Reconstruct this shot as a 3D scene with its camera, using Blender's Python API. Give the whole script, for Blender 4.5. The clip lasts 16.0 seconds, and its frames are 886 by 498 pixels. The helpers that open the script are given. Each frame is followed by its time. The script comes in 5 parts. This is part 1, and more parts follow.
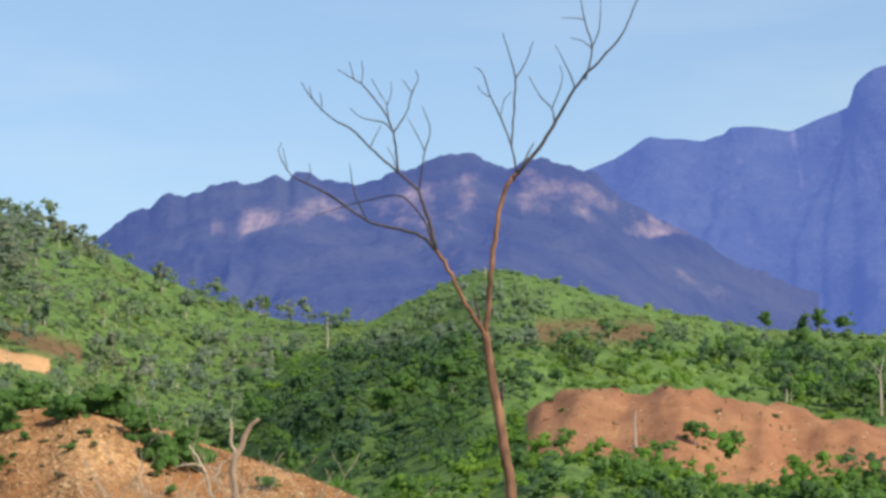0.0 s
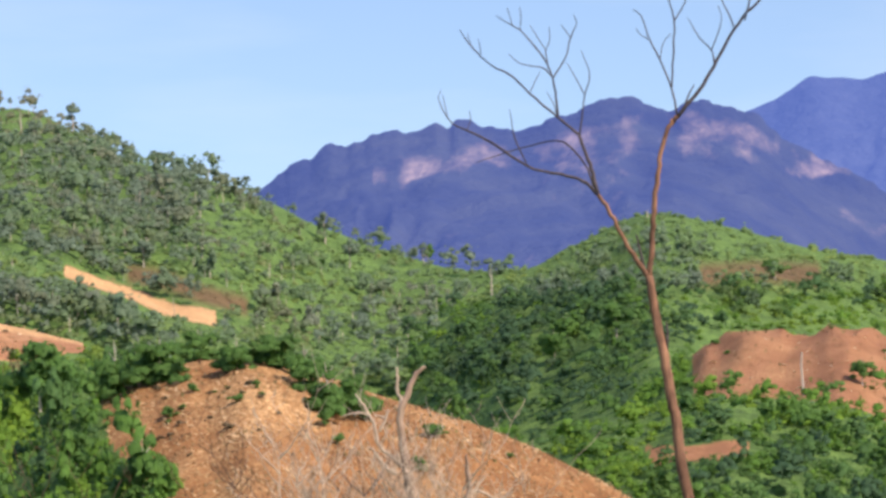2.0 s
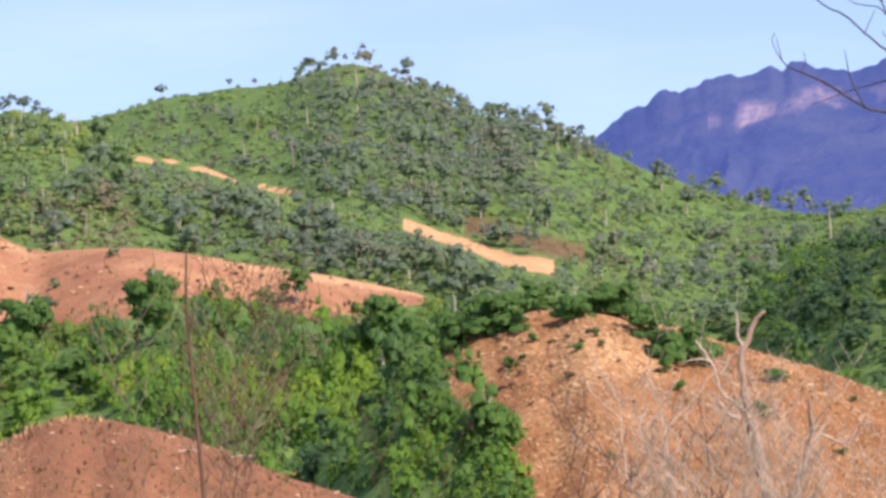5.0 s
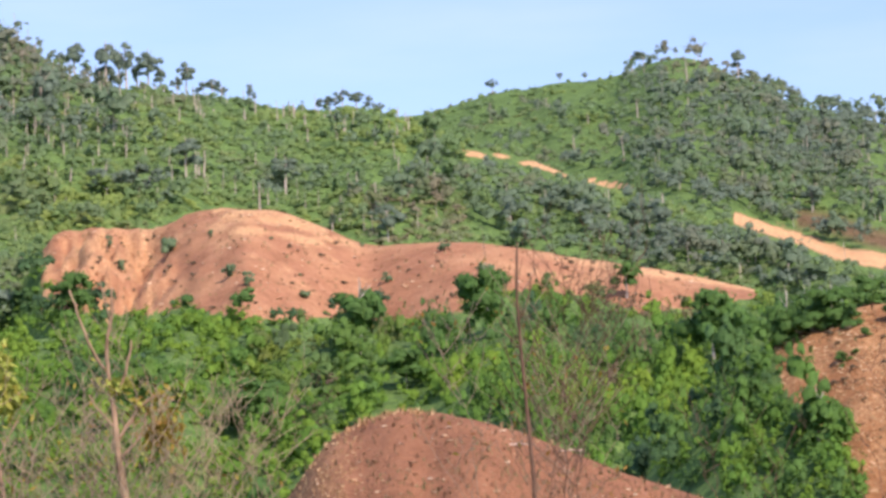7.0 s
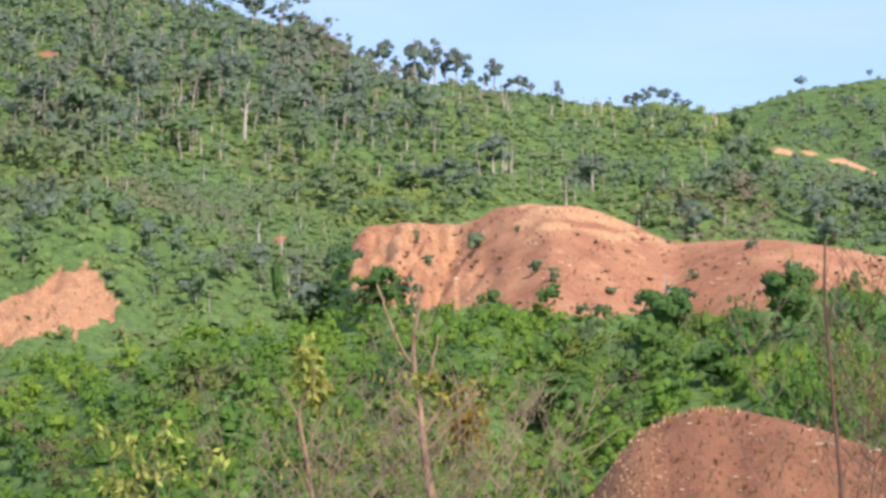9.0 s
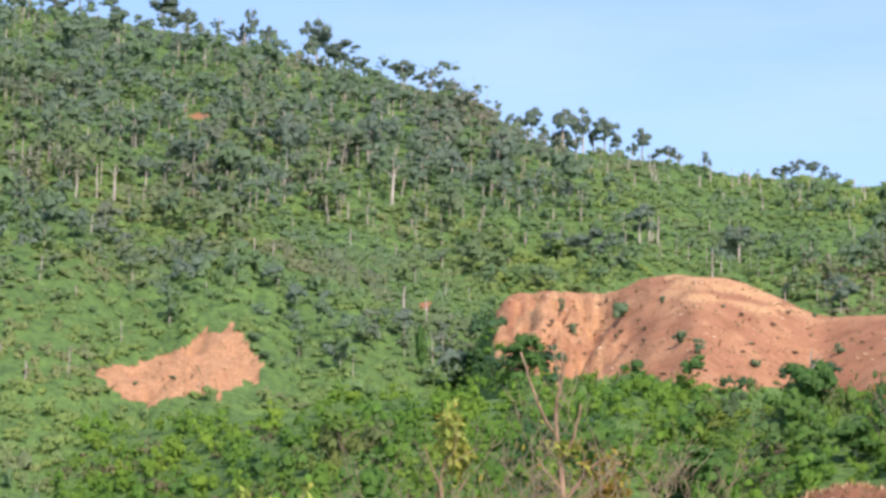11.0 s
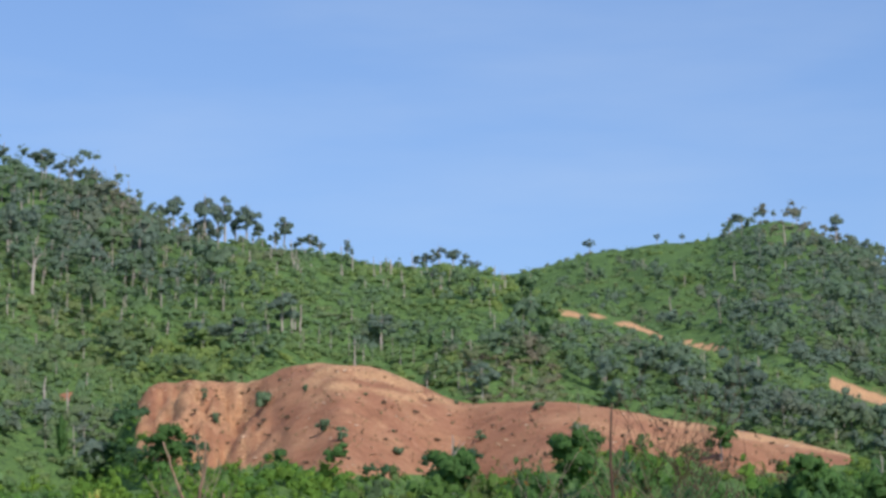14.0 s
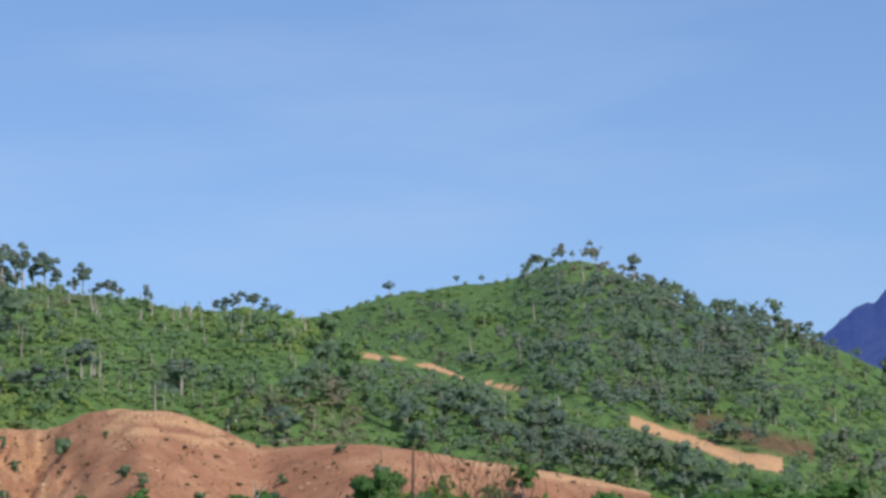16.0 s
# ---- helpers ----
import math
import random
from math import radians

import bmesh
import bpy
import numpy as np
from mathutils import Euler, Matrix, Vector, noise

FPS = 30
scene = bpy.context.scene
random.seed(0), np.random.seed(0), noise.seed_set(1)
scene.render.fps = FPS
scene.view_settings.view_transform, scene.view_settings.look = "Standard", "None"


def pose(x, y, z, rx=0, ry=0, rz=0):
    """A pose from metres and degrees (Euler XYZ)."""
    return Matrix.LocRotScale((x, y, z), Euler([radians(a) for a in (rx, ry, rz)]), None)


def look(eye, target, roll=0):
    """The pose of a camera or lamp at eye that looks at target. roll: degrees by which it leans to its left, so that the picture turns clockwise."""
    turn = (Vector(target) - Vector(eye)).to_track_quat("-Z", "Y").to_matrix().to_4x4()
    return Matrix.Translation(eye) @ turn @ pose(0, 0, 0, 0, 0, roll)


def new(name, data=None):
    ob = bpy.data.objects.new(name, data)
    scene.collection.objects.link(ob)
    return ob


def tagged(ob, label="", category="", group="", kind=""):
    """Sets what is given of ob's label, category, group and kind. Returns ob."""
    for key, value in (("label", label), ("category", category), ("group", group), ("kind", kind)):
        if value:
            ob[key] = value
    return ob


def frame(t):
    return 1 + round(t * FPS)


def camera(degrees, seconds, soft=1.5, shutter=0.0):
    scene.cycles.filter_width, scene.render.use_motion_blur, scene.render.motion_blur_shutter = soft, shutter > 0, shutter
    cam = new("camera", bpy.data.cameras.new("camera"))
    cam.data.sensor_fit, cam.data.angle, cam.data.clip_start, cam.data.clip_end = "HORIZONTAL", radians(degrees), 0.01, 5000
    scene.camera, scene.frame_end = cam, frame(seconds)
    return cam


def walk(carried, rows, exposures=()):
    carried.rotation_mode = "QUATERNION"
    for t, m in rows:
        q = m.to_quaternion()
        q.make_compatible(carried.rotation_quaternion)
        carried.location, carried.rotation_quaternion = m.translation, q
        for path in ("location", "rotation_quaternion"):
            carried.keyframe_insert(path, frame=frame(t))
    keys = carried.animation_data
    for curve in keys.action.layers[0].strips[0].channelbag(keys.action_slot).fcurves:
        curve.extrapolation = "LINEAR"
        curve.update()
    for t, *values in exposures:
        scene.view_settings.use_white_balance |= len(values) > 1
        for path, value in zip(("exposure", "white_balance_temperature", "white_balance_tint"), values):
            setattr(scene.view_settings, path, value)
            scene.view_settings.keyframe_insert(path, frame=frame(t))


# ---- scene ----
# A phone with a long zoom, turned by hand where it stands: seconds, yaw, pitch, lean to the right.
cam = camera(16.83, 16.0, soft=3.15)
EYE = 1.6
ROWS = [
    (0.0, 0.000, 8.678, 1.032),
    (0.5, 0.816, 8.580, 1.206),
    (1.0, 1.638, 8.294, 1.392),
    (1.5, 2.448, 8.014, 1.552),
    (2.0, 3.162, 7.722, 1.771),
    (2.5, 3.715, 7.498, 2.033),
    (3.0, 4.413, 7.316, 2.153),
    (3.2, 4.755, 7.241, 2.236),
    (3.6, 5.502, 7.115, 2.334),
    (4.0, 6.506, 7.029, 2.395),
    (4.5, 8.018, 6.970, 2.412),
    (5.0, 9.687, 6.958, 2.359),
    (5.3, 10.706, 6.970, 2.291),
    (5.5, 11.413, 6.979, 2.244),
    (6.0, 13.071, 7.012, 2.099),
    (6.5, 14.567, 7.043, 1.863),
    (7.0, 16.048, 7.068, 1.658),
    (7.5, 17.594, 7.086, 1.360),
    (8.0, 19.218, 7.070, 1.081),
    (8.5, 20.778, 7.066, 0.766),
    (9.0, 21.950, 7.105, 0.491),
    (9.5, 22.804, 7.178, 0.179),
    (9.7, 23.160, 7.263, -0.029),
    (10.1, 23.845, 7.465, -0.356),
    (10.5, 24.418, 7.831, -0.701),
    (11.0, 24.759, 8.383, -1.055),
    (11.4, 24.553, 8.792, -1.195),
    (11.8, 23.767, 9.074, -1.137),
    (12.0, 23.202, 9.191, -1.067),
    (12.5, 21.797, 9.406, -0.822),
    (13.0, 20.408, 9.607, -0.508),
    (13.5, 19.042, 9.849, -0.195),
    (14.0, 17.846, 10.125, 0.329),
    (14.5, 16.825, 10.420, 0.765),
    (15.0, 15.849, 10.706, 1.198),
    (15.5, 14.861, 10.902, 1.528),
    (16.0, 13.939, 10.872, 1.680),
]
EXPOSURES = [(0.0, 0.33, 7500, 3), (1.5, 0.38, 7350, 7), (3.0, 0.62, 7250, 18), (5.5, 0.56, 7000, 21), (9.5, 0.54, 6600, 18), (12.5, 0.28, 6400, 12), (14.0, -0.13, 6100, 10), (16.0, -0.14, 6150, 8)]
walk(cam, [(t, pose(0, 0, EYE, 90 + pitch, 0, yaw) @ pose(0, 0, 0, 0, 0, -lean)) for t, yaw, pitch, lean in ROWS], EXPOSURES)

# ---- light ----
SUN_HEIGHT, SUN_BEARING = 42.0, 130.0      # degrees; bearing clockwise from +y
world = bpy.data.worlds.new("sky")
scene.world = world
world.use_nodes = True
wn, wl = world.node_tree.nodes, world.node_tree.links
sky = wn.new("ShaderNodeTexSky")
sky.sky_type, sky.sun_disc = "NISHITA", False
sky.sun_elevation, sky.sun_rotation = radians(SUN_HEIGHT), radians(SUN_BEARING)
sky.air_density, sky.dust_density, sky.ozone_density = 1.0, 1.2, 3.0
tint = wn.new("ShaderNodeMix")
tint.data_type, tint.blend_type = "RGBA", "MULTIPLY"
tint.inputs[0].default_value, tint.inputs[7].default_value = 1.0, (0.92, 0.945, 1.06, 1)
wl.new(sky.outputs[0], tint.inputs[6])
# thin high cloud
way = wn.new("ShaderNodeTexCoord")
stretch = wn.new("ShaderNodeMapping")
stretch.inputs["Rotation"].default_value = (0, radians(-8), 0)
stretch.inputs["Scale"].default_value = (3.0, 3.0, 16.0)
veil = wn.new("ShaderNodeTexNoise")
veil.inputs["Scale"].default_value, veil.inputs["Detail"].default_value, veil.inputs["Roughness"].default_value = 1.6, 5.0, 0.55
fade = wn.new("ShaderNodeMapRange")
for k, v in ((1, 0.48), (2, 0.75), (3, 0.0), (4, 0.14)):
    fade.inputs[k].default_value = v
cloud = wn.new("ShaderNodeMix")
cloud.data_type = "RGBA"
cloud.inputs[7].default_value = (5.2, 5.6, 6.0, 1)
wl.new(way.outputs["Generated"], stretch.inputs[0])
wl.new(stretch.outputs[0], veil.inputs["Vector"])
wl.new(veil.outputs["Fac"], fade.inputs[0])
wl.new(fade.outputs[0], cloud.inputs[0])
wl.new(tint.outputs[2], cloud.inputs[6])
wl.new(cloud.outputs[2], wn["Background"].inputs[0])
wn["Background"].inputs[1].default_value = 0.15
sun = new("sun", bpy.data.lights.new("sun", "SUN"))
sun.data.energy, sun.data.angle, sun.data.color = 3.3, radians(0.53), (1.0, 0.905, 0.81)
b, h = radians(SUN_BEARING), radians(SUN_HEIGHT)
sun.matrix_world = look((math.sin(b) * math.cos(h) * 500, math.cos(b) * math.cos(h) * 500, math.sin(h) * 500), (0, 0, 0))


# ---- noise and mesh helpers ----
def lattice(ix, iy, seed):
    n = (ix * 374761393 + iy * 668265263 + seed * 2147483647) & 0xFFFFFFFF
    n = ((n ^ (n >> 13)) * 1274126177) & 0xFFFFFFFF
    return ((n ^ (n >> 16)) & 0xFFFF) / 65535.0


def value_noise(x, y, seed=0):
    ix, iy = np.floor(x).astype(np.int64), np.floor(y).astype(np.int64)
    fx, fy = x - ix, y - iy
    fx, fy = fx * fx * (3 - 2 * fx), fy * fy * (3 - 2 * fy)
    a, c = lattice(ix, iy, seed), lattice(ix + 1, iy, seed)
    d, e = lattice(ix, iy + 1, seed), lattice(ix + 1, iy + 1, seed)
    return (a + (c - a) * fx) * (1 - fy) + (d + (e - d) * fx) * fy


def fbm(x, y, octaves=4, seed=0):
    """Noise from -1 to 1."""
    total, amp, norm = 0.0, 1.0, 0.0
    for o in range(octaves):
        total = total + amp * (2 * value_noise(x * 2 ** o, y * 2 ** o, seed + o * 17) - 1)
        norm, amp = norm + amp, amp * 0.5
    return total / norm


def mesh_from(name, verts, faces, material=None, attributes=None, smooth=False):
    """A mesh from arrays of vertices and of faces that all have the same number of corners."""
    me = bpy.data.meshes.new(name)
    verts, faces = np.asarray(verts, dtype=np.float32), np.asarray(faces, dtype=np.int32)
    k = faces.shape[1]
    me.vertices.add(len(verts))
    me.vertices.foreach_set("co", verts.ravel())
    me.loops.add(faces.size)
    me.loops.foreach_set("vertex_index", faces.ravel())
    me.polygons.add(len(faces))
    me.polygons.foreach_set("loop_start", np.arange(0, faces.size, k, dtype=np.int32))
    for key, values in (attributes or {}).items():
        me.attributes.new(key, "FLOAT", "POINT").data.foreach_set("value", np.asarray(values, dtype=np.float32))
    if smooth:
        me.polygons.foreach_set("use_smooth", np.ones(len(faces), dtype=bool))
    me.update(calc_edges=True)
    if material:
        me.materials.append(material)
    return me


# ---- materials ----
def material(name):
    m = bpy.data.materials.new(name)
    m.use_nodes = True
    n, l = m.node_tree.nodes, m.node_tree.links
    bsdf = n["Principled BSDF"]
    bsdf.inputs["Specular IOR Level"].default_value = 0.2
    return m, n, l, bsdf


def noise_node(n, l, scale, detail=4.0, rough=0.6, coords=None):
    tex = n.new("ShaderNodeTexNoise")
    tex.inputs["Scale"].default_value = scale
    tex.inputs["Detail"].default_value = detail
    tex.inputs["Roughness"].default_value = rough
    if coords:
        l.new(coords, tex.inputs["Vector"])
    return tex.outputs["Fac"]


def ramp(n, l, fac, stops):
    r = n.new("ShaderNodeValToRGB")
    els = r.color_ramp.elements
    while len(els) < len(stops):
        els.new(0.5)
    for el, (pos, col) in zip(els, stops):
        el.position, el.color = pos, (*col, 1)
    l.new(fac, r.inputs[0])
    return r.outputs[0]


def mix(n, l, fac, a, c):
    m = n.new("ShaderNodeMix")
    m.data_type = "RGBA"
    for i, v in ((0, fac), (6, a), (7, c)):
        if isinstance(v, (int, float)):
            m.inputs[i].default_value = v
        elif isinstance(v, tuple):
            m.inputs[i].default_value = (*v, 1)
        else:
            l.new(v, m.inputs[i])
    return m.outputs[2]


def attribute(n, key):
    a = n.new("ShaderNodeAttribute")
    a.attribute_name = key
    return a.outputs["Fac"]


def bump(n, l, fac, bsdf, strength, distance):
    b = n.new("ShaderNodeBump")
    b.inputs["Strength"].default_value, b.inputs["Distance"].default_value = strength, distance
    l.new(fac, b.inputs["Height"])
    l.new(b.outputs[0], bsdf.inputs["Normal"])


def ground_material():
    m, n, l, bsdf = material("ground")
    pos = n.new("ShaderNodeNewGeometry").outputs["Position"]
    fine, mid, broad = noise_node(n, l, 1.3, 5, 0.7, pos), noise_node(n, l, 0.16, 5, 0.65, pos), noise_node(n, l, 0.03, 3, 0.5, pos)
    grass = ramp(n, l, mix(n, l, 0.6, mid, noise_node(n, l, 0.7, 5, 0.7, pos)), [(0.36, (0.05, 0.085, 0.03)), (0.48, (0.1, 0.175, 0.05)), (0.58, (0.15, 0.25, 0.065)), (0.68, (0.21, 0.3, 0.075))])
    soil = ramp(n, l, mid, [(0.28, (0.3, 0.137, 0.073)), (0.5, (0.43, 0.202, 0.108)), (0.72, (0.52, 0.27, 0.15))])
    soil = mix(n, l, ramp(n, l, fine, [(0.42, (0, 0, 0)), (0.62, (0.4, 0.4, 0.4))]), soil, (0.22, 0.1, 0.05))
    pale = ramp(n, l, fine, [(0.3, (0.56, 0.31, 0.145)), (0.7, (0.84, 0.55, 0.28))])
    fleck = ramp(n, l, noise_node(n, l, 1.9, 3, 0.6, pos), [(0.5, (0, 0, 0)), (0.62, (1, 1, 1))])
    some, much = n.new("ShaderNodeMath"), n.new("ShaderNodeMath")
    some.operation, much.operation = "MULTIPLY", "MULTIPLY_ADD"
    some.use_clamp = much.use_clamp = True
    level = attribute(n, "pale")
    l.new(level, some.inputs[0])
    some.inputs[1].default_value = 2.2
    l.new(mix(n, l, some.outputs[0], (0.0, 0.0, 0.0), fleck), much.inputs[2])
    l.new(level, much.inputs[0])
    much.inputs[1].default_value = 0.55
    field = ramp(n, l, mix(n, l, 0.55, mid, fine), [(0.36, (0.17, 0.082, 0.036)), (0.5, (0.31, 0.14, 0.057)), (0.64, (0.43, 0.212, 0.088))])
    soil = mix(n, l, attribute(n, "tan"), soil, field)
    soil = mix(n, l, much.outputs[0], soil, pale)
    rust = ramp(n, l, mix(n, l, 0.5, fine, mid), [(0.36, (0.12, 0.05, 0.026)), (0.5, (0.22, 0.092, 0.046)), (0.64, (0.33, 0.145, 0.072))])
    rust = mix(n, l, ramp(n, l, noise_node(n, l, 3.5, 4, 0.75, pos), [(0.42, (0, 0, 0)), (0.66, (0.6, 0.6, 0.6))]), rust, (0.36, 0.18, 0.1))
    soil = mix(n, l, attribute(n, "rust"), soil, rust)
    dry = ramp(n, l, mid, [(0.3, (0.12, 0.075, 0.04)), (0.7, (0.21, 0.14, 0.07))])
    base = mix(n, l, attribute(n, "dry"), grass, dry)
    ragged, torn = n.new("ShaderNodeMath"), n.new("ShaderNodeMapRange")
    ragged.operation = "MULTIPLY_ADD"
    l.new(noise_node(n, l, 0.45, 4, 0.7, pos), ragged.inputs[0]), l.new(attribute(n, "soil"), ragged.inputs[2])
    ragged.inputs[1].default_value = 0.9
    torn.inputs[1].default_value, torn.inputs[2].default_value = 0.82, 1.05
    l.new(ragged.outputs[0], torn.inputs[0])
    base = mix(n, l, torn.outputs[0], base, soil)
    l.new(base, bsdf.inputs["Base Color"])
    bsdf.inputs["Roughness"].default_value = 0.95
    bump(n, l, mix(n, l, 0.5, fine, mid), bsdf, 0.9, 0.9)
    return m


def leaf_material(name, dark, middle, light, through_share=0.25, grain=2.2, withered=(0.24, 0.19, 0.1), gloss=0.2, relief=0.5):
    """Foliage: tone from 0 to 1 is a plant's own hue, and each clump differs a little."""
    m, n, l, bsdf = material(name)
    island = n.new("ShaderNodeNewGeometry").outputs["Random Per Island"]
    hue = ramp(n, l, attribute(n, "tone"), [(0.0, dark), (0.5, middle), (1.0, light)])
    hue = mix(n, l, attribute(n, "brown"), hue, withered)
    scale = n.new("ShaderNodeMapRange")
    scale.inputs[3].default_value, scale.inputs[4].default_value = 0.88, 1.12
    l.new(island, scale.inputs[0])
    pos = n.new("ShaderNodeNewGeometry").outputs["Position"]
    clump, leafy = noise_node(n, l, grain * 0.35, 3, 0.6, pos), noise_node(n, l, grain, 4, 0.7, pos)
    dapple = ramp(n, l, mix(n, l, 0.4, clump, leafy), [(0.34, (0.74, 0.74, 0.74)), (0.5, (1.0, 1.0, 1.0)), (0.66, (1.3, 1.3, 1.3))])
    both = n.new("ShaderNodeMath")
    both.operation = "MULTIPLY"
    l.new(scale.outputs[0], both.inputs[0]), l.new(dapple, both.inputs[1])
    mul = n.new("ShaderNodeVectorMath")
    mul.operation = "SCALE"
    l.new(hue, mul.inputs[0])
    l.new(both.outputs[0], mul.inputs["Scale"])
    l.new(mul.outputs[0], bsdf.inputs["Base Color"])
    bump(n, l, leafy, bsdf, relief, 0.7 / grain)
    bsdf.inputs["Roughness"].default_value = 0.6
    bsdf.inputs["Specular IOR Level"].default_value = gloss
    tr, mx = n.new("ShaderNodeBsdfTranslucent"), n.new("ShaderNodeMixShader")
    l.new(mul.outputs[0], tr.inputs[0])
    mx.inputs[0].default_value = through_share
    l.new(bsdf.outputs[0], mx.inputs[1]), l.new(tr.outputs[0], mx.inputs[2])
    l.new(mx.outputs[0], n["Material Output"].inputs[0])
    return m


def bark_material(name, dark, light, scale=3.0):
    m, n, l, bsdf = material(name)
    tex = n.new("ShaderNodeTexCoord").outputs["Object"]
    st = n.new("ShaderNodeMapping")
    st.inputs["Scale"].default_value = (1, 1, 0.18)
    l.new(tex, st.inputs[0])
    grain, stain = noise_node(n, l, scale * 4, 5, 0.7, st.outputs[0]), noise_node(n, l, scale * 0.4, 3, 0.6, tex)
    col = ramp(n, l, grain, [(0.3, dark), (0.7, light)])
    col = mix(n, l, ramp(n, l, stain, [(0.5, (0, 0, 0)), (0.68, (0.8, 0.8, 0.8))]), col, tuple(c * 0.35 for c in dark))
    l.new(col, bsdf.inputs["Base Color"])
    bsdf.inputs["Roughness"].default_value = 0.9
    bump(n, l, grain, bsdf, 0.8, 0.03)
    return m


def mountain_material(name, forest_dark, forest_light, rock_dark, rock_light, haze_glow, share=0.75):
    """Far forested rock; blue distance haze is put into its colours and surface glow."""
    m, n, l, bsdf = material(name)
    pos = n.new("ShaderNodeNewGeometry").outputs["Position"]
    mid, fine = noise_node(n, l, 0.008, 6, 0.65, pos), noise_node(n, l, 0.03, 5, 0.65, pos)
    forest = ramp(n, l, mid, [(0.35, forest_dark), (0.65, forest_light)])
    upright = n.new("ShaderNodeMapping")
    upright.inputs["Scale"].default_value = (1, 0.16, 0.6)
    l.new(pos, upright.inputs[0])
    cleft = noise_node(n, l, 0.012, 7, 0.72, upright.outputs[0])
    rock = ramp(n, l, mix(n, l, 0.5, fine, cleft), [(0.38, rock_dark), (0.62, rock_light)])
    edge, bare = n.new("ShaderNodeMath"), n.new("ShaderNodeMapRange")
    edge.operation = "MULTIPLY_ADD"
    l.new(cleft, edge.inputs[0]), l.new(attribute(n, "rock"), edge.inputs[2])
    edge.inputs[1].default_value = 2.6
    for k, v in ((1, 1.55), (2, 2.2), (3, 0.0), (4, share)):
        bare.inputs[k].default_value = v
    l.new(edge.outputs[0], bare.inputs[0])
    l.new(mix(n, l, bare.outputs[0], forest, rock), bsdf.inputs["Base Color"])
    bump(n, l, mix(n, l, 0.6, mid, fine), bsdf, 0.8, 30.0)
    bsdf.inputs["Roughness"].default_value = 1.0
    # haze painted as a glow of the slope itself; no air is modelled
    bsdf.inputs["Emission Color"].default_value = (*haze_glow, 1)
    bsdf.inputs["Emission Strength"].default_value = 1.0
    return m


GROUND = ground_material()
LEAF = leaf_material("lush_leaf", (0.07, 0.14, 0.07), (0.128, 0.262, 0.042), (0.235, 0.36, 0.045), 0.4, 3.4)
# leaves of the farther slopes, greyed and blued in colour for distance haze
LEAF_HAZY = leaf_material("hazy_upland_leaf", (0.195, 0.265, 0.19), (0.185, 0.3, 0.115), (0.29, 0.39, 0.1), 0.48, 2.0, (0.3, 0.25, 0.17), 0.4)
LEAF_ARID = leaf_material("arid_leaf", (0.15, 0.105, 0.07), (0.19, 0.15, 0.09), (0.25, 0.22, 0.11), 0.35, 2.0)
LEAF_YELLOW = leaf_material("yellow_leaf", (0.25, 0.1, 0.03), (0.36, 0.27, 0.05), (0.4, 0.46, 0.1), 0.3)
STRAW_DARK = leaf_material("brown_straw", (0.24, 0.13, 0.075), (0.3, 0.2, 0.11), (0.2, 0.22, 0.09), 0.3, relief=0.0)
STRAW_PALE = leaf_material("pale_straw", (0.45, 0.28, 0.16), (0.6, 0.42, 0.25), (0.75, 0.6, 0.42), 0.1, relief=0.0)
STRAW_TAN = leaf_material("tan_straw", (0.34, 0.19, 0.095), (0.46, 0.28, 0.14), (0.72, 0.52, 0.32), 0.1, relief=0.0)
BARK_PALE = bark_material("pale_bark", (0.36, 0.3, 0.25), (0.6, 0.53, 0.46))
BARK_BROWN = bark_material("brown_bark", (0.1, 0.055, 0.04), (0.21, 0.12, 0.08))
BARK_BURNT = bark_material("burnt_bark", (0.1, 0.052, 0.038), (0.42, 0.21, 0.13), 2.2)
BARK_BLEACHED = bark_material("bleached_bark", (0.44, 0.31, 0.23), (0.72, 0.56, 0.44))
BARK_DRY = bark_material("dry_bark", (0.28, 0.2, 0.125), (0.5, 0.38, 0.25))
BARK_WEATHERED = bark_material("weathered_bark", (0.25, 0.155, 0.11), (0.52, 0.36, 0.27), 1.6)
BARK_TAN = bark_material("tan_bark", (0.24, 0.145, 0.09), (0.48, 0.32, 0.21))
BARK_GREY = bark_material("grey_bark", (0.25, 0.17, 0.125), (0.45, 0.33, 0.24))
# near-black bark for the tall dead tree's thin limbs and one shrub
BARK_DARK = bark_material("dark_bark", (0.05, 0.04, 0.045), (0.13, 0.1, 0.1))
# last colour: the painted haze glow, stronger on the farther range
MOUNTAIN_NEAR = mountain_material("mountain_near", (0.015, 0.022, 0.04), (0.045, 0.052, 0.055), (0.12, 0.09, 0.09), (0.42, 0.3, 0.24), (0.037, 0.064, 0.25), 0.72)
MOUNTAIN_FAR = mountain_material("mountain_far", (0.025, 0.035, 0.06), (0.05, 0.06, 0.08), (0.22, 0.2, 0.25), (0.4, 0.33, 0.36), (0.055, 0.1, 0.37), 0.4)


# ---- the lie of the land ----
# Hills are crests: bearing to the left of +y in degrees, and the height of the crest in degrees over the eye, at a distance in metres.
def curve(az, pairs, soft=0.25):
    a, v = np.array(pairs).T
    return sum(np.interp(az + d * soft, a, v) for d in (-1, -0.5, 0, 0.5, 1)) / 5


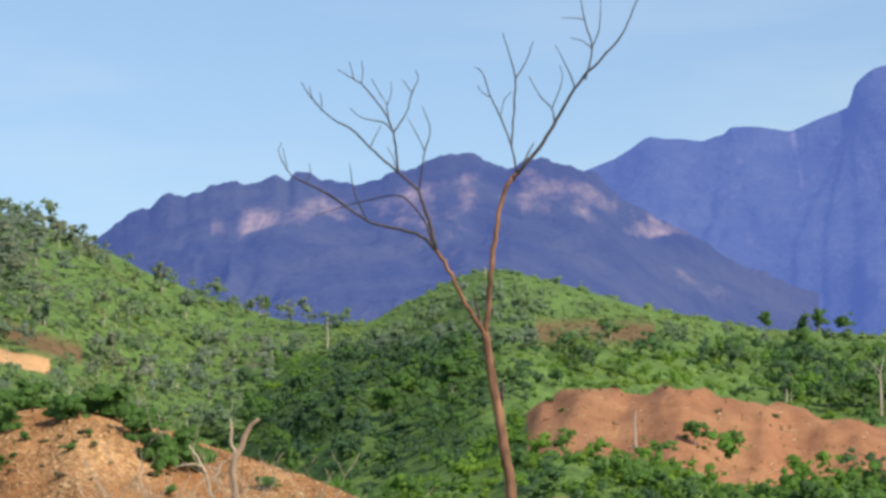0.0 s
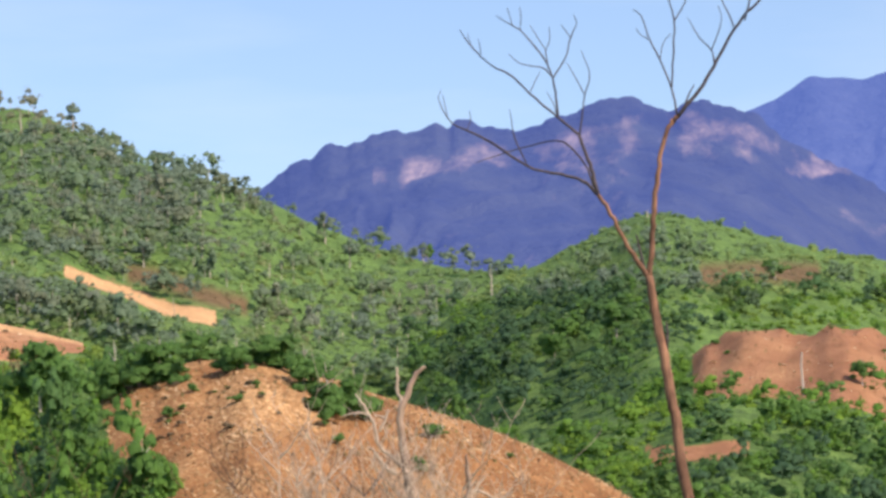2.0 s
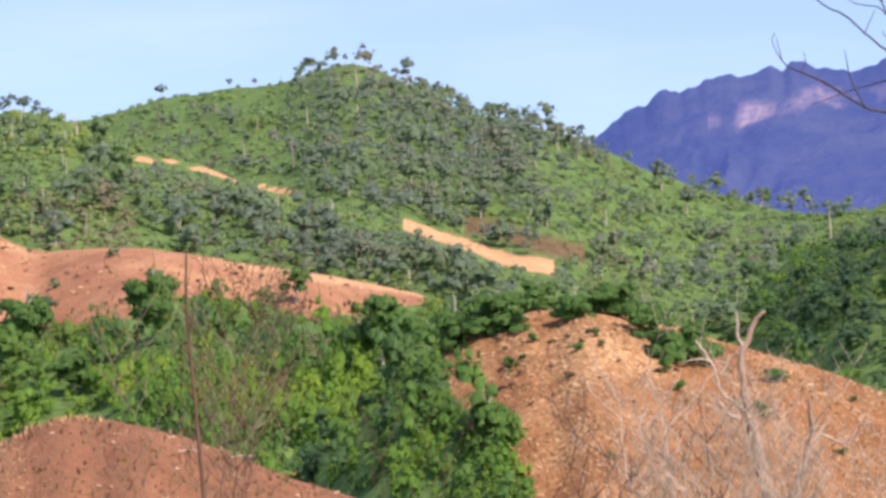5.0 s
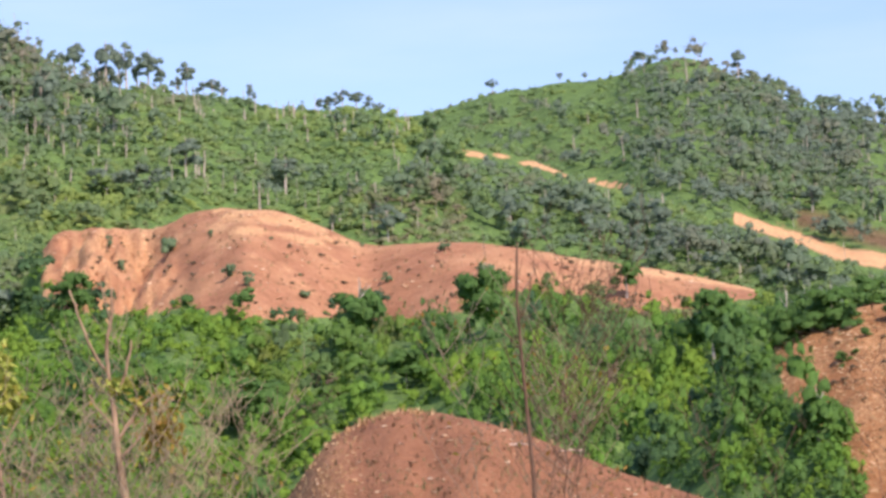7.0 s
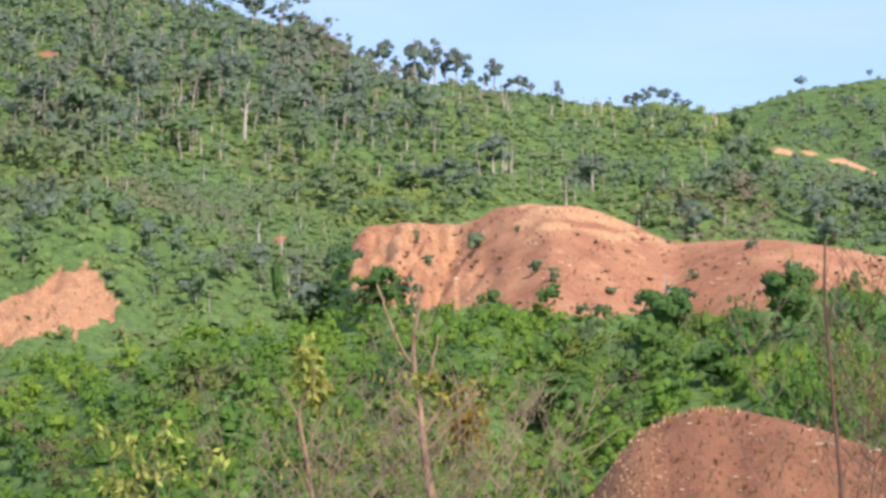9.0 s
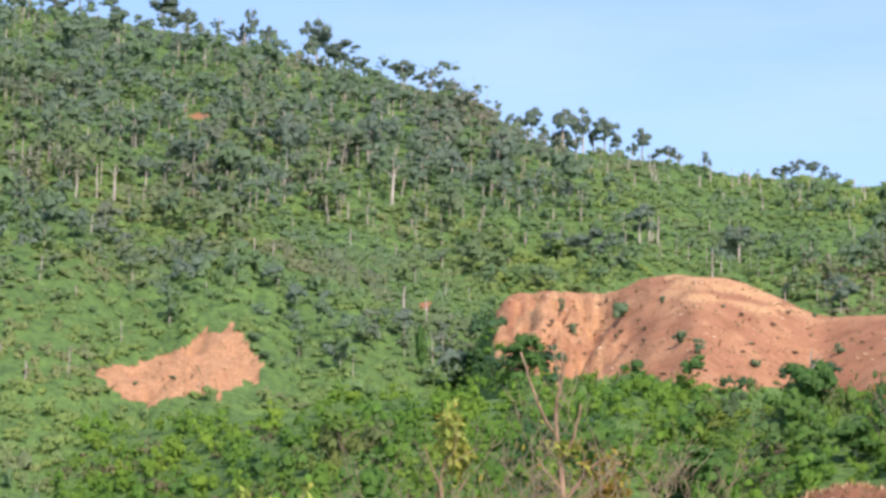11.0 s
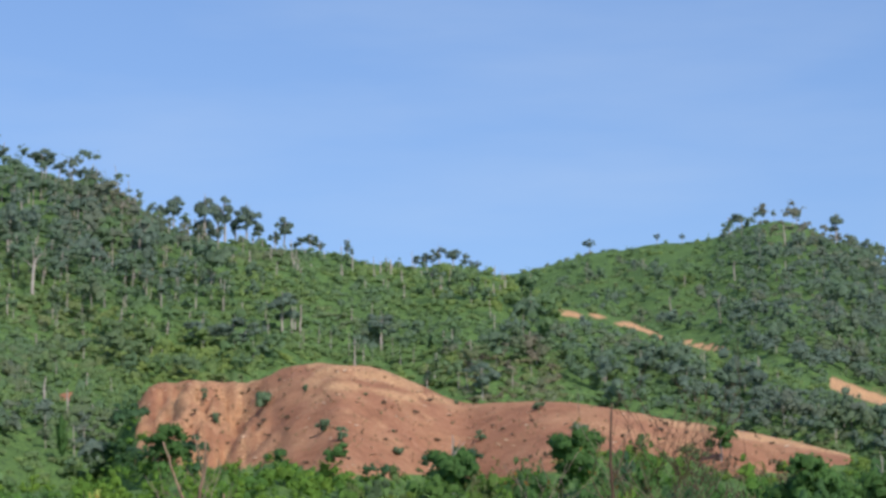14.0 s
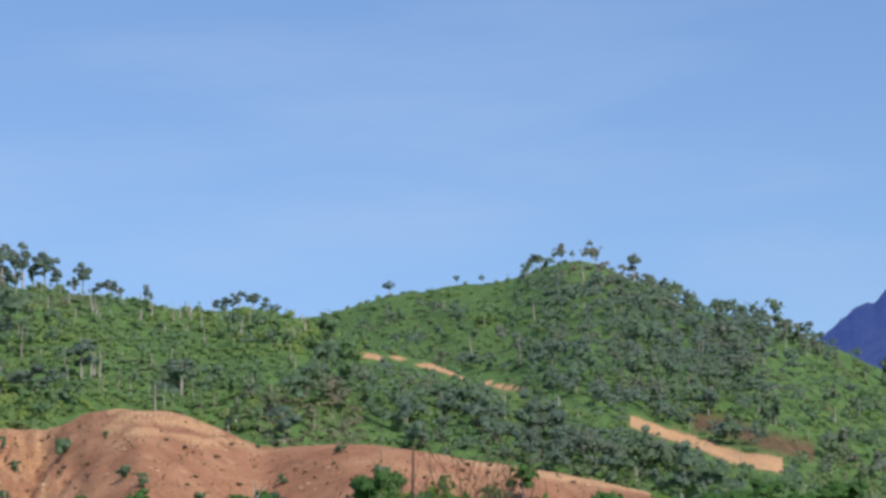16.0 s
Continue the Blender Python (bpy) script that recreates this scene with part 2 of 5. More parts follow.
MOUND = [(6, -1.0), (9.0, 1.0), (10.9, 2.12), (12.5, 2.7), (13.6, 3.17), (14.7, 3.64), (15.7, 3.93), (16.6, 4.1), (17.2, 4.08), (17.7, 3.94), (18.35, 3.58), (18.8, 3.0), (19.2, 2.4), (20.5, 0.5), (22, -1)]
FIELD = [(-4, -1.0), (-1.5, 2.2), (0.25, 3.27), (1.3, 3.84), (2.4, 4.33), (3.5, 4.7), (4.6, 5.02), (5.9, 5.5), (6.9, 5.7), (8.0, 5.69), (9.1, 5.37), (9.9, 5.1), (10.6, 4.6), (12, 3.0), (14, 0)]
WOOD = [(-4, 0.0), (0.0, 3.0), (1.8, 3.9), (4.0, 4.8), (8.0, 5.45), (10.0, 5.45), (11.5, 5.4), (13, 5.75), (14.6, 5.8), (16.2, 5.3), (18, 5.35), (19.5, 5.3), (21, 5.7), (22.5, 5.6), (23.8, 5.5), (25.4, 5.5), (28, 5.2), (30, 4.85), (34, 4.4), (45, 2)]
SPUR = [(6, 3), (9.0, 5.3), (9.97, 6.05), (11.1, 6.38), (12.1, 6.58), (13.2, 6.8), (14.6, 7.07), (15.6, 7.22), (16.4, 7.18), (17.5, 7.13), (18.5, 7.58), (19.1, 7.8), (19.9, 7.92), (20.8, 7.88), (21.4, 7.63), (22.4, 7.68), (23.4, 7.7), (23.8, 7.2), (24.3, 6.3), (25.5, 5.0), (30, 3.0)]
RIDGE = [(6, 5.5), (9, 6.9), (10.5, 7.4), (11.5, 7.7), (12.6, 8.0), (13.65, 8.4), (14.7, 8.84), (15.7, 9.15), (16.7, 9.55), (17.5, 9.74), (18.1, 9.74), (18.9, 9.73), (20, 9.95), (21.1, 10.12), (22.2, 10.24), (22.95, 10.4), (23.6, 10.68), (24.2, 11.18), (25, 11.32), (26, 11.45), (27.2, 11.7), (28.3, 12.0), (29.8, 12.26), (31.4, 12.48), (33, 12.6), (40, 12.0), (60, 5)]
FAR_HILL = [(-3, 5.0), (0, 6.6), (1.4, 7.3), (2.3, 7.25), (3.4, 7.38), (4.5, 7.7), (5.6, 8.2), (6.5, 8.68), (7.9, 9.2), (8.9, 9.47), (9.7, 9.77), (10.5, 10.18), (11.1, 10.45), (11.55, 10.5), (12.2, 10.3), (12.8, 10.1), (13.75, 10.07), (15, 9.95), (15.8, 9.73), (16.7, 9.55), (18, 9.0), (22, 7)]
GREEN_HILL = [(-30, 3.0), (-14, 6.2), (-8.4, 6.78), (-7.2, 6.92), (-6.1, 6.95), (-5, 7.18), (-4, 7.42), (-2.9, 7.73), (-1.8, 8.02), (-1.05, 8.16), (-0.6, 8.1), (-0.15, 7.97), (0.5, 7.64), (1.4, 7.25), (2.1, 7.0), (3.2, 6.3), (6, 4)]
RED_SPUR = [(-20, 3.5), (-11, 4.9), (-8.4, 5.2), (-6.6, 5.58), (-5.5, 5.82), (-4.4, 6.11), (-3.5, 6.0), (-2.75, 6.15), (-2, 5.93), (-1.5, 5.65), (-0.6, 5.0), (1, 3.5), (3, 2)]
LOW_WOOD = [(-25, 2.5), (-8.4, 4.1), (-7.3, 4.2), (-6, 4.0), (-5.4, 3.95), (-5, 4.3), (-3.9, 4.55), (-2.6, 4.65), (-1.5, 4.6), (0, 4.3), (1.5, 3.9), (3, 3.3), (6, 1)]
# crest, distance, slope in front, slope behind
HILLS = {
    "mound": (MOUND, lambda a: 230 + 0 * a, 0.5, 0.4),
    "field": (FIELD, lambda a: 330 + 0 * a, 0.42, 0.35),
    "wood": (WOOD, lambda a: np.interp(a, [0, 8, 14, 24, 34], [440, 450, 490, 560, 620]), 0.36, 0.28),
    "spur": (SPUR, lambda a: np.interp(a, [8, 24], [640, 720]), 0.40, 0.25),
    "ridge": (RIDGE, lambda a: np.interp(a, [8, 17, 24, 33], [900, 1050, 1100, 1180]), 0.39, 0.35),
    "far_hill": (FAR_HILL, lambda a: np.interp(a, [0, 6, 12, 18], [1250, 1350, 1480, 1500]), 0.34, 0.3),
    "green_hill": (GREEN_HILL, lambda a: np.interp(a, [-9, 2], [1000, 930]), 0.29, 0.3),
    "red_spur": (RED_SPUR, lambda a: 590 + 0 * a, 0.38, 0.28),
    "low_wood": (LOW_WOOD, lambda a: 450 + 0 * a, 0.32, 0.25),
}
HILL_NAMES = list(HILLS)


def land(az, r):
    """Height of the ground and the number of the hill that it belongs to (-1: the valley floor)."""
    best, which = -1.0 + 0.006 * np.maximum(r - 40, 0), np.full(np.shape(r), -1)
    x, y = -r * np.sin(np.radians(az)), r * np.cos(np.radians(az))
    fade = np.clip((r - 90) / 100, 0, 1)
    for i, (crest, dist, front, back) in enumerate(HILLS.values()):
        e, rc = curve(az, crest), dist(az)
        rc = rc * (1 + 0.03 * fbm(az / 2.2, az * 0 + i, 3, 40 + i))
        d = r - rc
        slope, q = np.where(d < 0, front, back), 0.012 * rc
        z = EYE + rc * np.tan(np.radians(e)) - (np.sqrt((slope * d) ** 2 + q * q) - q)
        z = np.where(r < 120, -50.0, z)
        take = z > best
        if i == 3:
            below = np.clip(-d / 14, 0.15, 1)
        best, which = np.where(take, z, best), np.where(take, i, which)
    rough = fbm(x / 55, y / 55, 4, 3) * 0.0022 * r + np.abs(fbm(x / 22, y / 30, 3, 9)) * -0.0014 * r
    spur, worn = which == HILL_NAMES.index("spur"), np.clip((az - 20.8) / 1.0, 0, 1)
    rough = rough - spur * worn * np.abs(fbm(az * 2.6, r / 45, 3, 83)) * 9.0 * below
    rough = rough - spur * worn * np.abs(fbm(az * 8, r / 14, 3, 85)) * 5.0 * below - spur * np.abs(fbm(x / 6, y / 9, 3, 89)) * 1.3 * np.clip((az - 16) / 3, 0, 1) * below
    red = which == HILL_NAMES.index("red_spur")
    rough = rough - red * np.abs(fbm(az * 1.1, r / 60, 3, 87)) * 4.0
    slip = (which == HILL_NAMES.index("ridge")) * np.clip((az - 28.0) / 0.4, 0, 1) * np.clip((31.5 - az) / 0.4, 0, 1) * np.clip((860 - r) / 40, 0, 1)
    rough = rough - slip * np.abs(fbm(az * 2.4, r / 22, 3, 93)) * 5.0 - slip * np.abs(fbm(az * 7, r / 9, 3, 95)) * 1.2
    return best + rough * fade, which


AZ = np.concatenate([np.arange(-180, -14, 4.0), np.arange(-14, -10, 0.5), np.arange(-10, 35, 0.1), np.arange(35, 40, 0.5), np.arange(40, 180.1, 4.0)])
RR = np.concatenate([[0.0, 5, 12, 25, 45, 70, 100, 130], np.arange(150, 340, 3.0), np.arange(340, 600, 5.0), np.arange(600, 735, 2.5), np.arange(735, 780, 5.0), np.arange(780, 1560, 9.0), [1600, 1700, 1900, 2200, 2600, 3200, 4000, 4850]])
GA, GR = np.meshgrid(AZ, RR, indexing="ij")
GZ, GW = land(GA, GR)
away = np.clip((np.abs(GA - 12) - 40) / 30, 0, 1)
GZ = GZ * (1 - away) + away * -1.0
GE = np.degrees(np.arctan2(GZ - EYE, np.maximum(GR, 1)))
SEEN = np.maximum.accumulate(GE, axis=1)
BEFORE = np.concatenate([np.full((len(AZ), 1), -90.0), SEEN[:, :-1]], axis=1)


def band(az, e, line, half):
    """1 on a strip along a line of (bearing, height) pairs, 0 off it."""
    a = np.array(line).T
    inside = (az > a[0].min()) & (az < a[0].max())
    return inside * np.clip(1.6 - np.abs(e - np.interp(az, a[0], a[1])) / np.maximum(half, 0.01), 0, 1)


def between(az, e, low, high):
    lo, hi = np.array(low).T, np.array(high).T
    inside = (az > lo[0].min()) & (az < lo[0].max())
    return (inside & (e > np.interp(az, lo[0], lo[1])) & (e < np.interp(az, hi[0], hi[1]))) * 1.0


def cover(az, r, e, which):
    """Bare soil, pale soil and dry growth, each from 0 to 1."""
    x, y = -r * np.sin(np.radians(az)), r * np.cos(np.radians(az))
    wob = fbm(x / 14, y / 14, 3, 21)
    a2, e2 = az + 0.12 * wob, e + 0.06 * wob
    hill = {k: which == i for i, k in enumerate(HILL_NAMES)}
    soil = hill["mound"] * 1.0
    left = np.interp(e2, [2.2, 2.76, 3.3, 3.7, 4.2, 4.65, 5.09], [8.19, 8.38, 8.57, 9.2, 9.6, 9.76, 9.79])
    soil = np.maximum(soil, hill["field"] * (a2 < left))
    soil = np.maximum(soil, hill["spur"] * (a2 > 10.0) * (a2 < 23.75 + 0.4 * fbm(e * 4, az, 3, 17)) * (e2 > np.interp(az, [10, 12.3, 13.2, 15.1, 16.5, 18, 19.7, 21, 22.6, 24], [5.9, 5.75, 6.1, 6.2, 5.6, 5.8, 5.75, 6.1, 5.9, 6.3])))
    soil = np.maximum(soil, hill["red_spur"] * (a2 < -1.6))
    scar = between(a2 + 0.2 * fbm(az * 3, e * 5, 3, 19), e2 + 0.16 * fbm(az * 4, e * 3, 3, 23), [(28.2, 5.8), (29.0, 5.5), (30.5, 5.3), (31.2, 5.6)], [(28.2, 6.1), (28.5, 6.45), (28.8, 6.85), (29.5, 6.6), (30.5, 6.1), (31.2, 6.0)])
    road = np.maximum(band(a2, e, [(7.6, 6.5), (8.3, 6.65), (8.84, 6.86), (9.37, 7.11), (9.97, 7.3), (10.45, 7.5)], 0.12 + 0.07 * wob), 0)
    track = np.maximum(band(a2, e2, [(13.5, 8.32), (14.2, 8.63), (15.0, 8.8), (15.6, 8.92)], 0.045 + 0.03 * wob), band(a2, e, [(12.4, 8.12), (12.9, 8.2), (13.3, 8.33)], 0.04 + 0.03 * wob))
    spots = band(a2, e2, [(24.85, 7.86), (25.15, 7.86)], 0.05) + band(a2, e2, [(25.0, 7.3), (25.3, 7.3)], 0.06) + band(a2, e2, [(29.4, 10.78), (29.9, 10.9)], 0.05)
    hollow = band(a2, e2, [(-2.6, 3.72), (-1.4, 3.66), (-0.6, 3.62)], 0.14)
    far = hill["far_hill"] | hill["ridge"]
    bare = np.clip(scar + (road + track) * far + spots + hollow, 0, 1)
    soil = np.clip(np.maximum(soil, bare), 0, 1)
    pale = np.clip((road + track) * far + scar * 0.3, 0, 1)
    top = np.clip(band(a2, e2, [(17.6, 7.19), (18.4, 7.3), (19.1, 7.4), (19.6, 7.5), (20.5, 7.6)], 0.07) + band(a2, e2, [(18.2, 7.45), (19.0, 7.74), (20.4, 7.85)], 0.12) * 1.0 + (fbm(x / 5, y / 5, 3, 65) - 0.3), 0, 1) * np.clip((20.9 - a2) / 0.5, 0, 1) * np.clip((a2 - 17.3) / 0.5, 0, 1)
    brow = band(az, e, [(10.0, 6.1), (10.5, 6.2), (12.4, 6.55), (14.6, 6.98)], 0.05) * np.clip((14.5 - az) / 2, 0, 1)
    # pale eroded soil, streaked in colour to stand in for lit and shaded relief
    relief_streaks = np.clip((a2 - 21.2) / 0.8, 0, 1) * np.clip(0.25 + 2.2 * fbm(az * 7, r / 30, 4, 61), 0, 1)
    pale = np.maximum(pale, hill["spur"] * np.clip(0.08 + 0.3 * fbm(x / 12, y / 12, 3, 63) + top * 0.8 + brow * 0.8 + relief_streaks * 0.55, 0, 1))
    pale = np.maximum(pale, hill["field"] * np.clip(0.02 + fbm(x / 9, y / 9, 3, 5) * 0.7 + 0.25 * np.clip((e - 4.3) / 0.6, 0, 1) * (az > 5.5), 0, 0.75))
    pale = np.maximum(pale, hill["mound"] * np.clip((az - 17.9) / 0.8, 0, 0.6))
    pale = np.maximum(pale, hill["red_spur"] * np.clip(0.03 + 0.4 * fbm(x / 10, y / 10, 3, 67), 0, 0.4))
    dry = np.clip(band(az, e, [(6.9, 6.7), (7.9, 7.0), (8.5, 7.25), (9.2, 7.4)], 0.16) + band(a2, e2, [(-4.0, 6.95), (-2.9, 7.05), (-1.7, 7.03)], 0.19) * (0.95 + 0.5 * wob), 0, 1)
    rust = np.clip(hill["mound"] * 0.9 + hill["red_spur"] * 0.45, 0, 1) * (0.8 + 0.2 * wob)
    return soil, pale, dry, rust


def build_ground():
    soil, pale, dry, rust = cover(GA, GR, GE, GW)
    x, y = -GR * np.sin(np.radians(GA)), GR * np.cos(np.radians(GA))
    verts = np.stack([x, y, GZ], -1).reshape(-1, 3)
    i, j = np.meshgrid(np.arange(len(AZ) - 1), np.arange(len(RR) - 1), indexing="ij")
    k = (i * len(RR) + j).ravel()
    faces = np.stack([k, k + 1, k + len(RR) + 1, k + len(RR)], -1)[:, ::-1]
    me = mesh_from("ground", verts, faces, GROUND, {"soil": soil.ravel(), "pale": pale.ravel(), "dry": dry.ravel(), "rust": rust.ravel(), "tan": (GW == HILL_NAMES.index("field")).ravel() * 1.0}, smooth=True)
    tagged(new("ground", me), "green hills with bare reddish cleared slopes", "ground", kind="structure")


build_ground()


# ---- mountains ----
RANGE_NEAR = [(-16, 4.5), (-8.45, 7.06), (-7.2, 7.58), (-6.15, 8.1), (-5.1, 8.67), (-4.1, 9.19), (-3.5, 9.64), (-2.95, 10.08), (-2.5, 10.26), (-1.85, 10.35), (-1.2, 10.29), (-0.75, 10.4), (-0.4, 10.52), (0.25, 10.37), (0.7, 10.16), (1.35, 10.06), (2, 9.99), (2.45, 10.11), (2.9, 10.18), (3.65, 10.01), (4.4, 9.93), (5.4, 9.74), (6.05, 9.39), (6.6, 9.0), (8, 7.6), (10, 6)]
RANGE_FAR = [(-25, 9), (-14, 12.1), (-10, 12.0), (-8.62, 11.93), (-8.37, 11.87), (-8.1, 11.66), (-7.98, 11.5), (-7.94, 11.2), (-7.76, 11.1), (-7.21, 10.92), (-6.77, 10.77), (-6.17, 10.87), (-5.59, 10.87), (-5.51, 10.75), (-5.13, 10.64), (-4.82, 10.66), (-4.04, 10.75), (-3.93, 10.69), (-3.7, 10.53), (-3.37, 10.35), (-2.83, 10.17), (-1, 9.5), (3, 7)]


def build_mountain(name, crest, distance, depth, spread, slope, material, label, seed, cliffs, ragged=0.15):
    az = np.arange(crest[0][0], crest[-1][0], 0.06)
    d = np.concatenate([-depth * np.linspace(1, 0.13, 60) ** 2, np.linspace(-25, 60, 12)])
    a, dd = np.meshgrid(az, d, indexing="ij")
    r = distance + dd
    down = np.clip(-dd / depth, 0, 1)
    jag = ragged * fbm(a * 3.0, a * 0, 5, seed) * np.clip(1 - down * 9, 0, 1)
    top = np.tan(np.radians(curve(a, crest, 0.04 + 1.2 * np.clip(down * 3, 0, 1)) + jag)) * distance
    z = EYE + top - slope * depth * down ** 0.85 - np.clip(dd, 0, None) * 0.5
    warp = 0.7 * fbm(a * 0.35, dd / 420, 3, seed + 9)
    gully = np.abs(fbm(a * 0.3 + warp, dd / 300 + warp, 4, seed + 3))
    z = z - gully * spread * np.clip(down * 5, 0, 1) + 8 * fbm(a * 1.2, dd / 90, 4, seed + 5) * np.clip(down * 8, 0, 1)
    rock = cliffs(a, down, np.degrees(np.arctan2(z, r)))
    x, y = -r * np.sin(np.radians(a)), r * np.cos(np.radians(a))
    i, j = np.meshgrid(np.arange(len(az) - 1), np.arange(len(d) - 1), indexing="ij")
    k = (i * len(d) + j).ravel()
    faces = np.stack([k, k + 1, k + len(d) + 1, k + len(d)], -1)[:, ::-1]
    me = mesh_from(name, np.stack([x, y, z], -1).reshape(-1, 3), faces, material, {"rock": rock.ravel()}, smooth=True)
    tagged(new(name, me), label, "mountain", kind="structure")


def near_cliffs(a, down, e):
    low = np.interp(a, [-5, -4.4, -3.6, -2.5, -1, 0.3, 1.0, 1.5, 2.4, 4, 4.6], [8.85, 8.85, 8.95, 9.25, 9.35, 9.15, 9.15, 9.3, 9.35, 9.0, 8.9])
    high = np.interp(a, [-5, -4.4, -3.6, -2.5, -1, 0.3, 1.0, 1.6, 2.4, 3.2, 4, 4.6], [9.1, 9.15, 9.55, 10.0, 10.3, 10.0, 9.75, 9.65, 9.85, 9.55, 9.45, 9.3])
    low = low + 0.14 * fbm(a * 3, a * 0, 3, 75)
    zone = np.clip((e - low) / 0.1 + 0.5, 0, 1) * np.clip((high - e) / 0.25 + 0.5, 0, 1) * (a > -4.9) * (a < 4.5)
    veil = np.interp(a, [-5, -3, -1, 0.2, 1.2, 1.5, 2.9, 3.1, 3.4, 4.2, 4.5], [0.5, 0.45, 0.5, 0.6, 0.55, 0.3, 0.3, 0.15, 0.5, 0.5, 0.3])
    chute = np.clip(1 - np.abs(a - 5.2 - (e - 8.4) * 0.9) / 0.06, 0, 1) * (e > 8.15) * (e < 8.7) * 0.35 + np.clip(1 - np.abs(a - 1.0 + (8.7 - e) * 0.5) / 0.12, 0, 1) * (e > 8.1) * (e < 9.0) * 0.25
    return np.clip(zone * (veil + 0.05 + 0.7 * fbm(a * 1.8 + e * 0.3, e * 1.2, 3, 71)) + chute, 0, 1)


def far_cliffs(a, down, e):
    strip = np.clip(1 - np.abs(a + 6.9 - (e - 10.2) * 0.15) / 0.1, 0, 1) * (e > 9.7) + np.clip(1 - np.abs(a + 5.6) / 0.35, 0, 1) * np.clip(1 - np.abs(e - 9.55) / 0.09, 0, 1)
    return np.clip((fbm(a * 2.5, e * 4.5, 4, 77) - 0.35) * 2, 0, 0.4) * (e > 9.2) + strip * 0.6


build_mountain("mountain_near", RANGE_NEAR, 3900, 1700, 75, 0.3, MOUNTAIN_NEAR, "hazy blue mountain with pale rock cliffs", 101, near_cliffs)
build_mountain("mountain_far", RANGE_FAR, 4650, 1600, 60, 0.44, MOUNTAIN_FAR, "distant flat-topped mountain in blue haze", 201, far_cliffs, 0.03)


# ---- woods ----
GOLD = (1 + 5 ** 0.5) / 2
ICO = np.array([(-1, GOLD, 0), (1, GOLD, 0), (-1, -GOLD, 0), (1, -GOLD, 0), (0, -1, GOLD), (0, 1, GOLD), (0, -1, -GOLD), (0, 1, -GOLD), (GOLD, 0, -1), (GOLD, 0, 1), (-GOLD, 0, -1), (-GOLD, 0, 1)]) / math.hypot(1, GOLD)
ICO_FACES = np.array([(0, 11, 5), (0, 5, 1), (0, 1, 7), (0, 7, 10), (0, 10, 11), (1, 5, 9), (5, 11, 4), (11, 10, 2), (10, 7, 6), (7, 1, 8), (3, 9, 4), (3, 4, 2), (3, 2, 6), (3, 6, 8), (3, 8, 9), (4, 9, 5), (2, 4, 11), (6, 2, 10), (8, 6, 7), (9, 8, 1)])


def crown_template(seed, lobes, leaves, flat=0.8, size=0.3, spread=0.62, lobe=(0.26, 0.46), up=0.5, core=99, hub=True):
    """A crown of radius about 1 over its base at z = 0: a hidden leafy core and many small sprays of leaf gathered in uneven clumps. Returns vertices, normals and triangles."""
    rng = np.random.default_rng(seed)
    c = rng.normal(size=(lobes, 3))
    c = c / np.linalg.norm(c, axis=1)[:, None] * rng.uniform(0.3, spread, (lobes, 1))
    c[:, 2] = c[:, 2] * 0.9
    rad = rng.uniform(*lobe, lobes)
    if hub:
        c[0] *= 0.2
        rad[0] = lobe[1] * 1.2
    verts, norms, faces, count = [], [], [], 0
    for k in range(min(core, lobes)):
        turn = np.array(Euler(rng.uniform(0, 6.28, 3)).to_matrix())
        d = ICO @ turn.T
        v = c[k] + d * rad[k] * rng.uniform(0.78, 1.02, (12, 1))
        upper = d[ICO_FACES].mean(1)[:, 2] > -0.35
        verts.append(v), norms.append(d * 0.6 + 0.5 * v), faces.append(ICO_FACES[upper] + count)
        count += 12
    pick = rng.choice(lobes, leaves, p=rad ** 2 / (rad ** 2).sum())
    out = rng.normal(size=(leaves, 3))
    out[:, 2] = np.abs(out[:, 2]) * 0.7 + out[:, 2] * 0.4
    out /= np.linalg.norm(out, axis=1)[:, None]
    p = c[pick] + out * rad[pick][:, None] * rng.uniform(0.86, 1.07, (leaves, 1))
    face = out + rng.normal(0, 0.3, (leaves, 3))
    u = np.cross(face, rng.normal(size=(leaves, 3)))
    u /= np.linalg.norm(u, axis=1)[:, None]
    v = np.cross(face, u)
    v /= np.linalg.norm(v, axis=1)[:, None]
    s = size * rng.uniform(0.55, 1.45, (leaves, 1))
    verts.append(np.stack([p - u * s * 0.42 - v * s * 0.3, p + u * s * 0.42 - v * s * rng.uniform(-0.1, 0.4, (leaves, 1)), p + v * s * 1.05], 1).reshape(-1, 3))
    norms.append(np.repeat(out * 0.55 + 0.75 * p + rng.normal(0, 0.07, (leaves, 3)), 3, axis=0))
    faces.append(np.arange(leaves * 3).reshape(-1, 3) + count)
    verts, norms = np.concatenate(verts), np.concatenate(norms)
    verts[:, 2] = verts[:, 2] * flat + flat * 0.85
    norms[:, 2] += up
    norms /= np.linalg.norm(norms, axis=1)[:, None] + 1e-6
    return verts, norms, np.concatenate(faces)


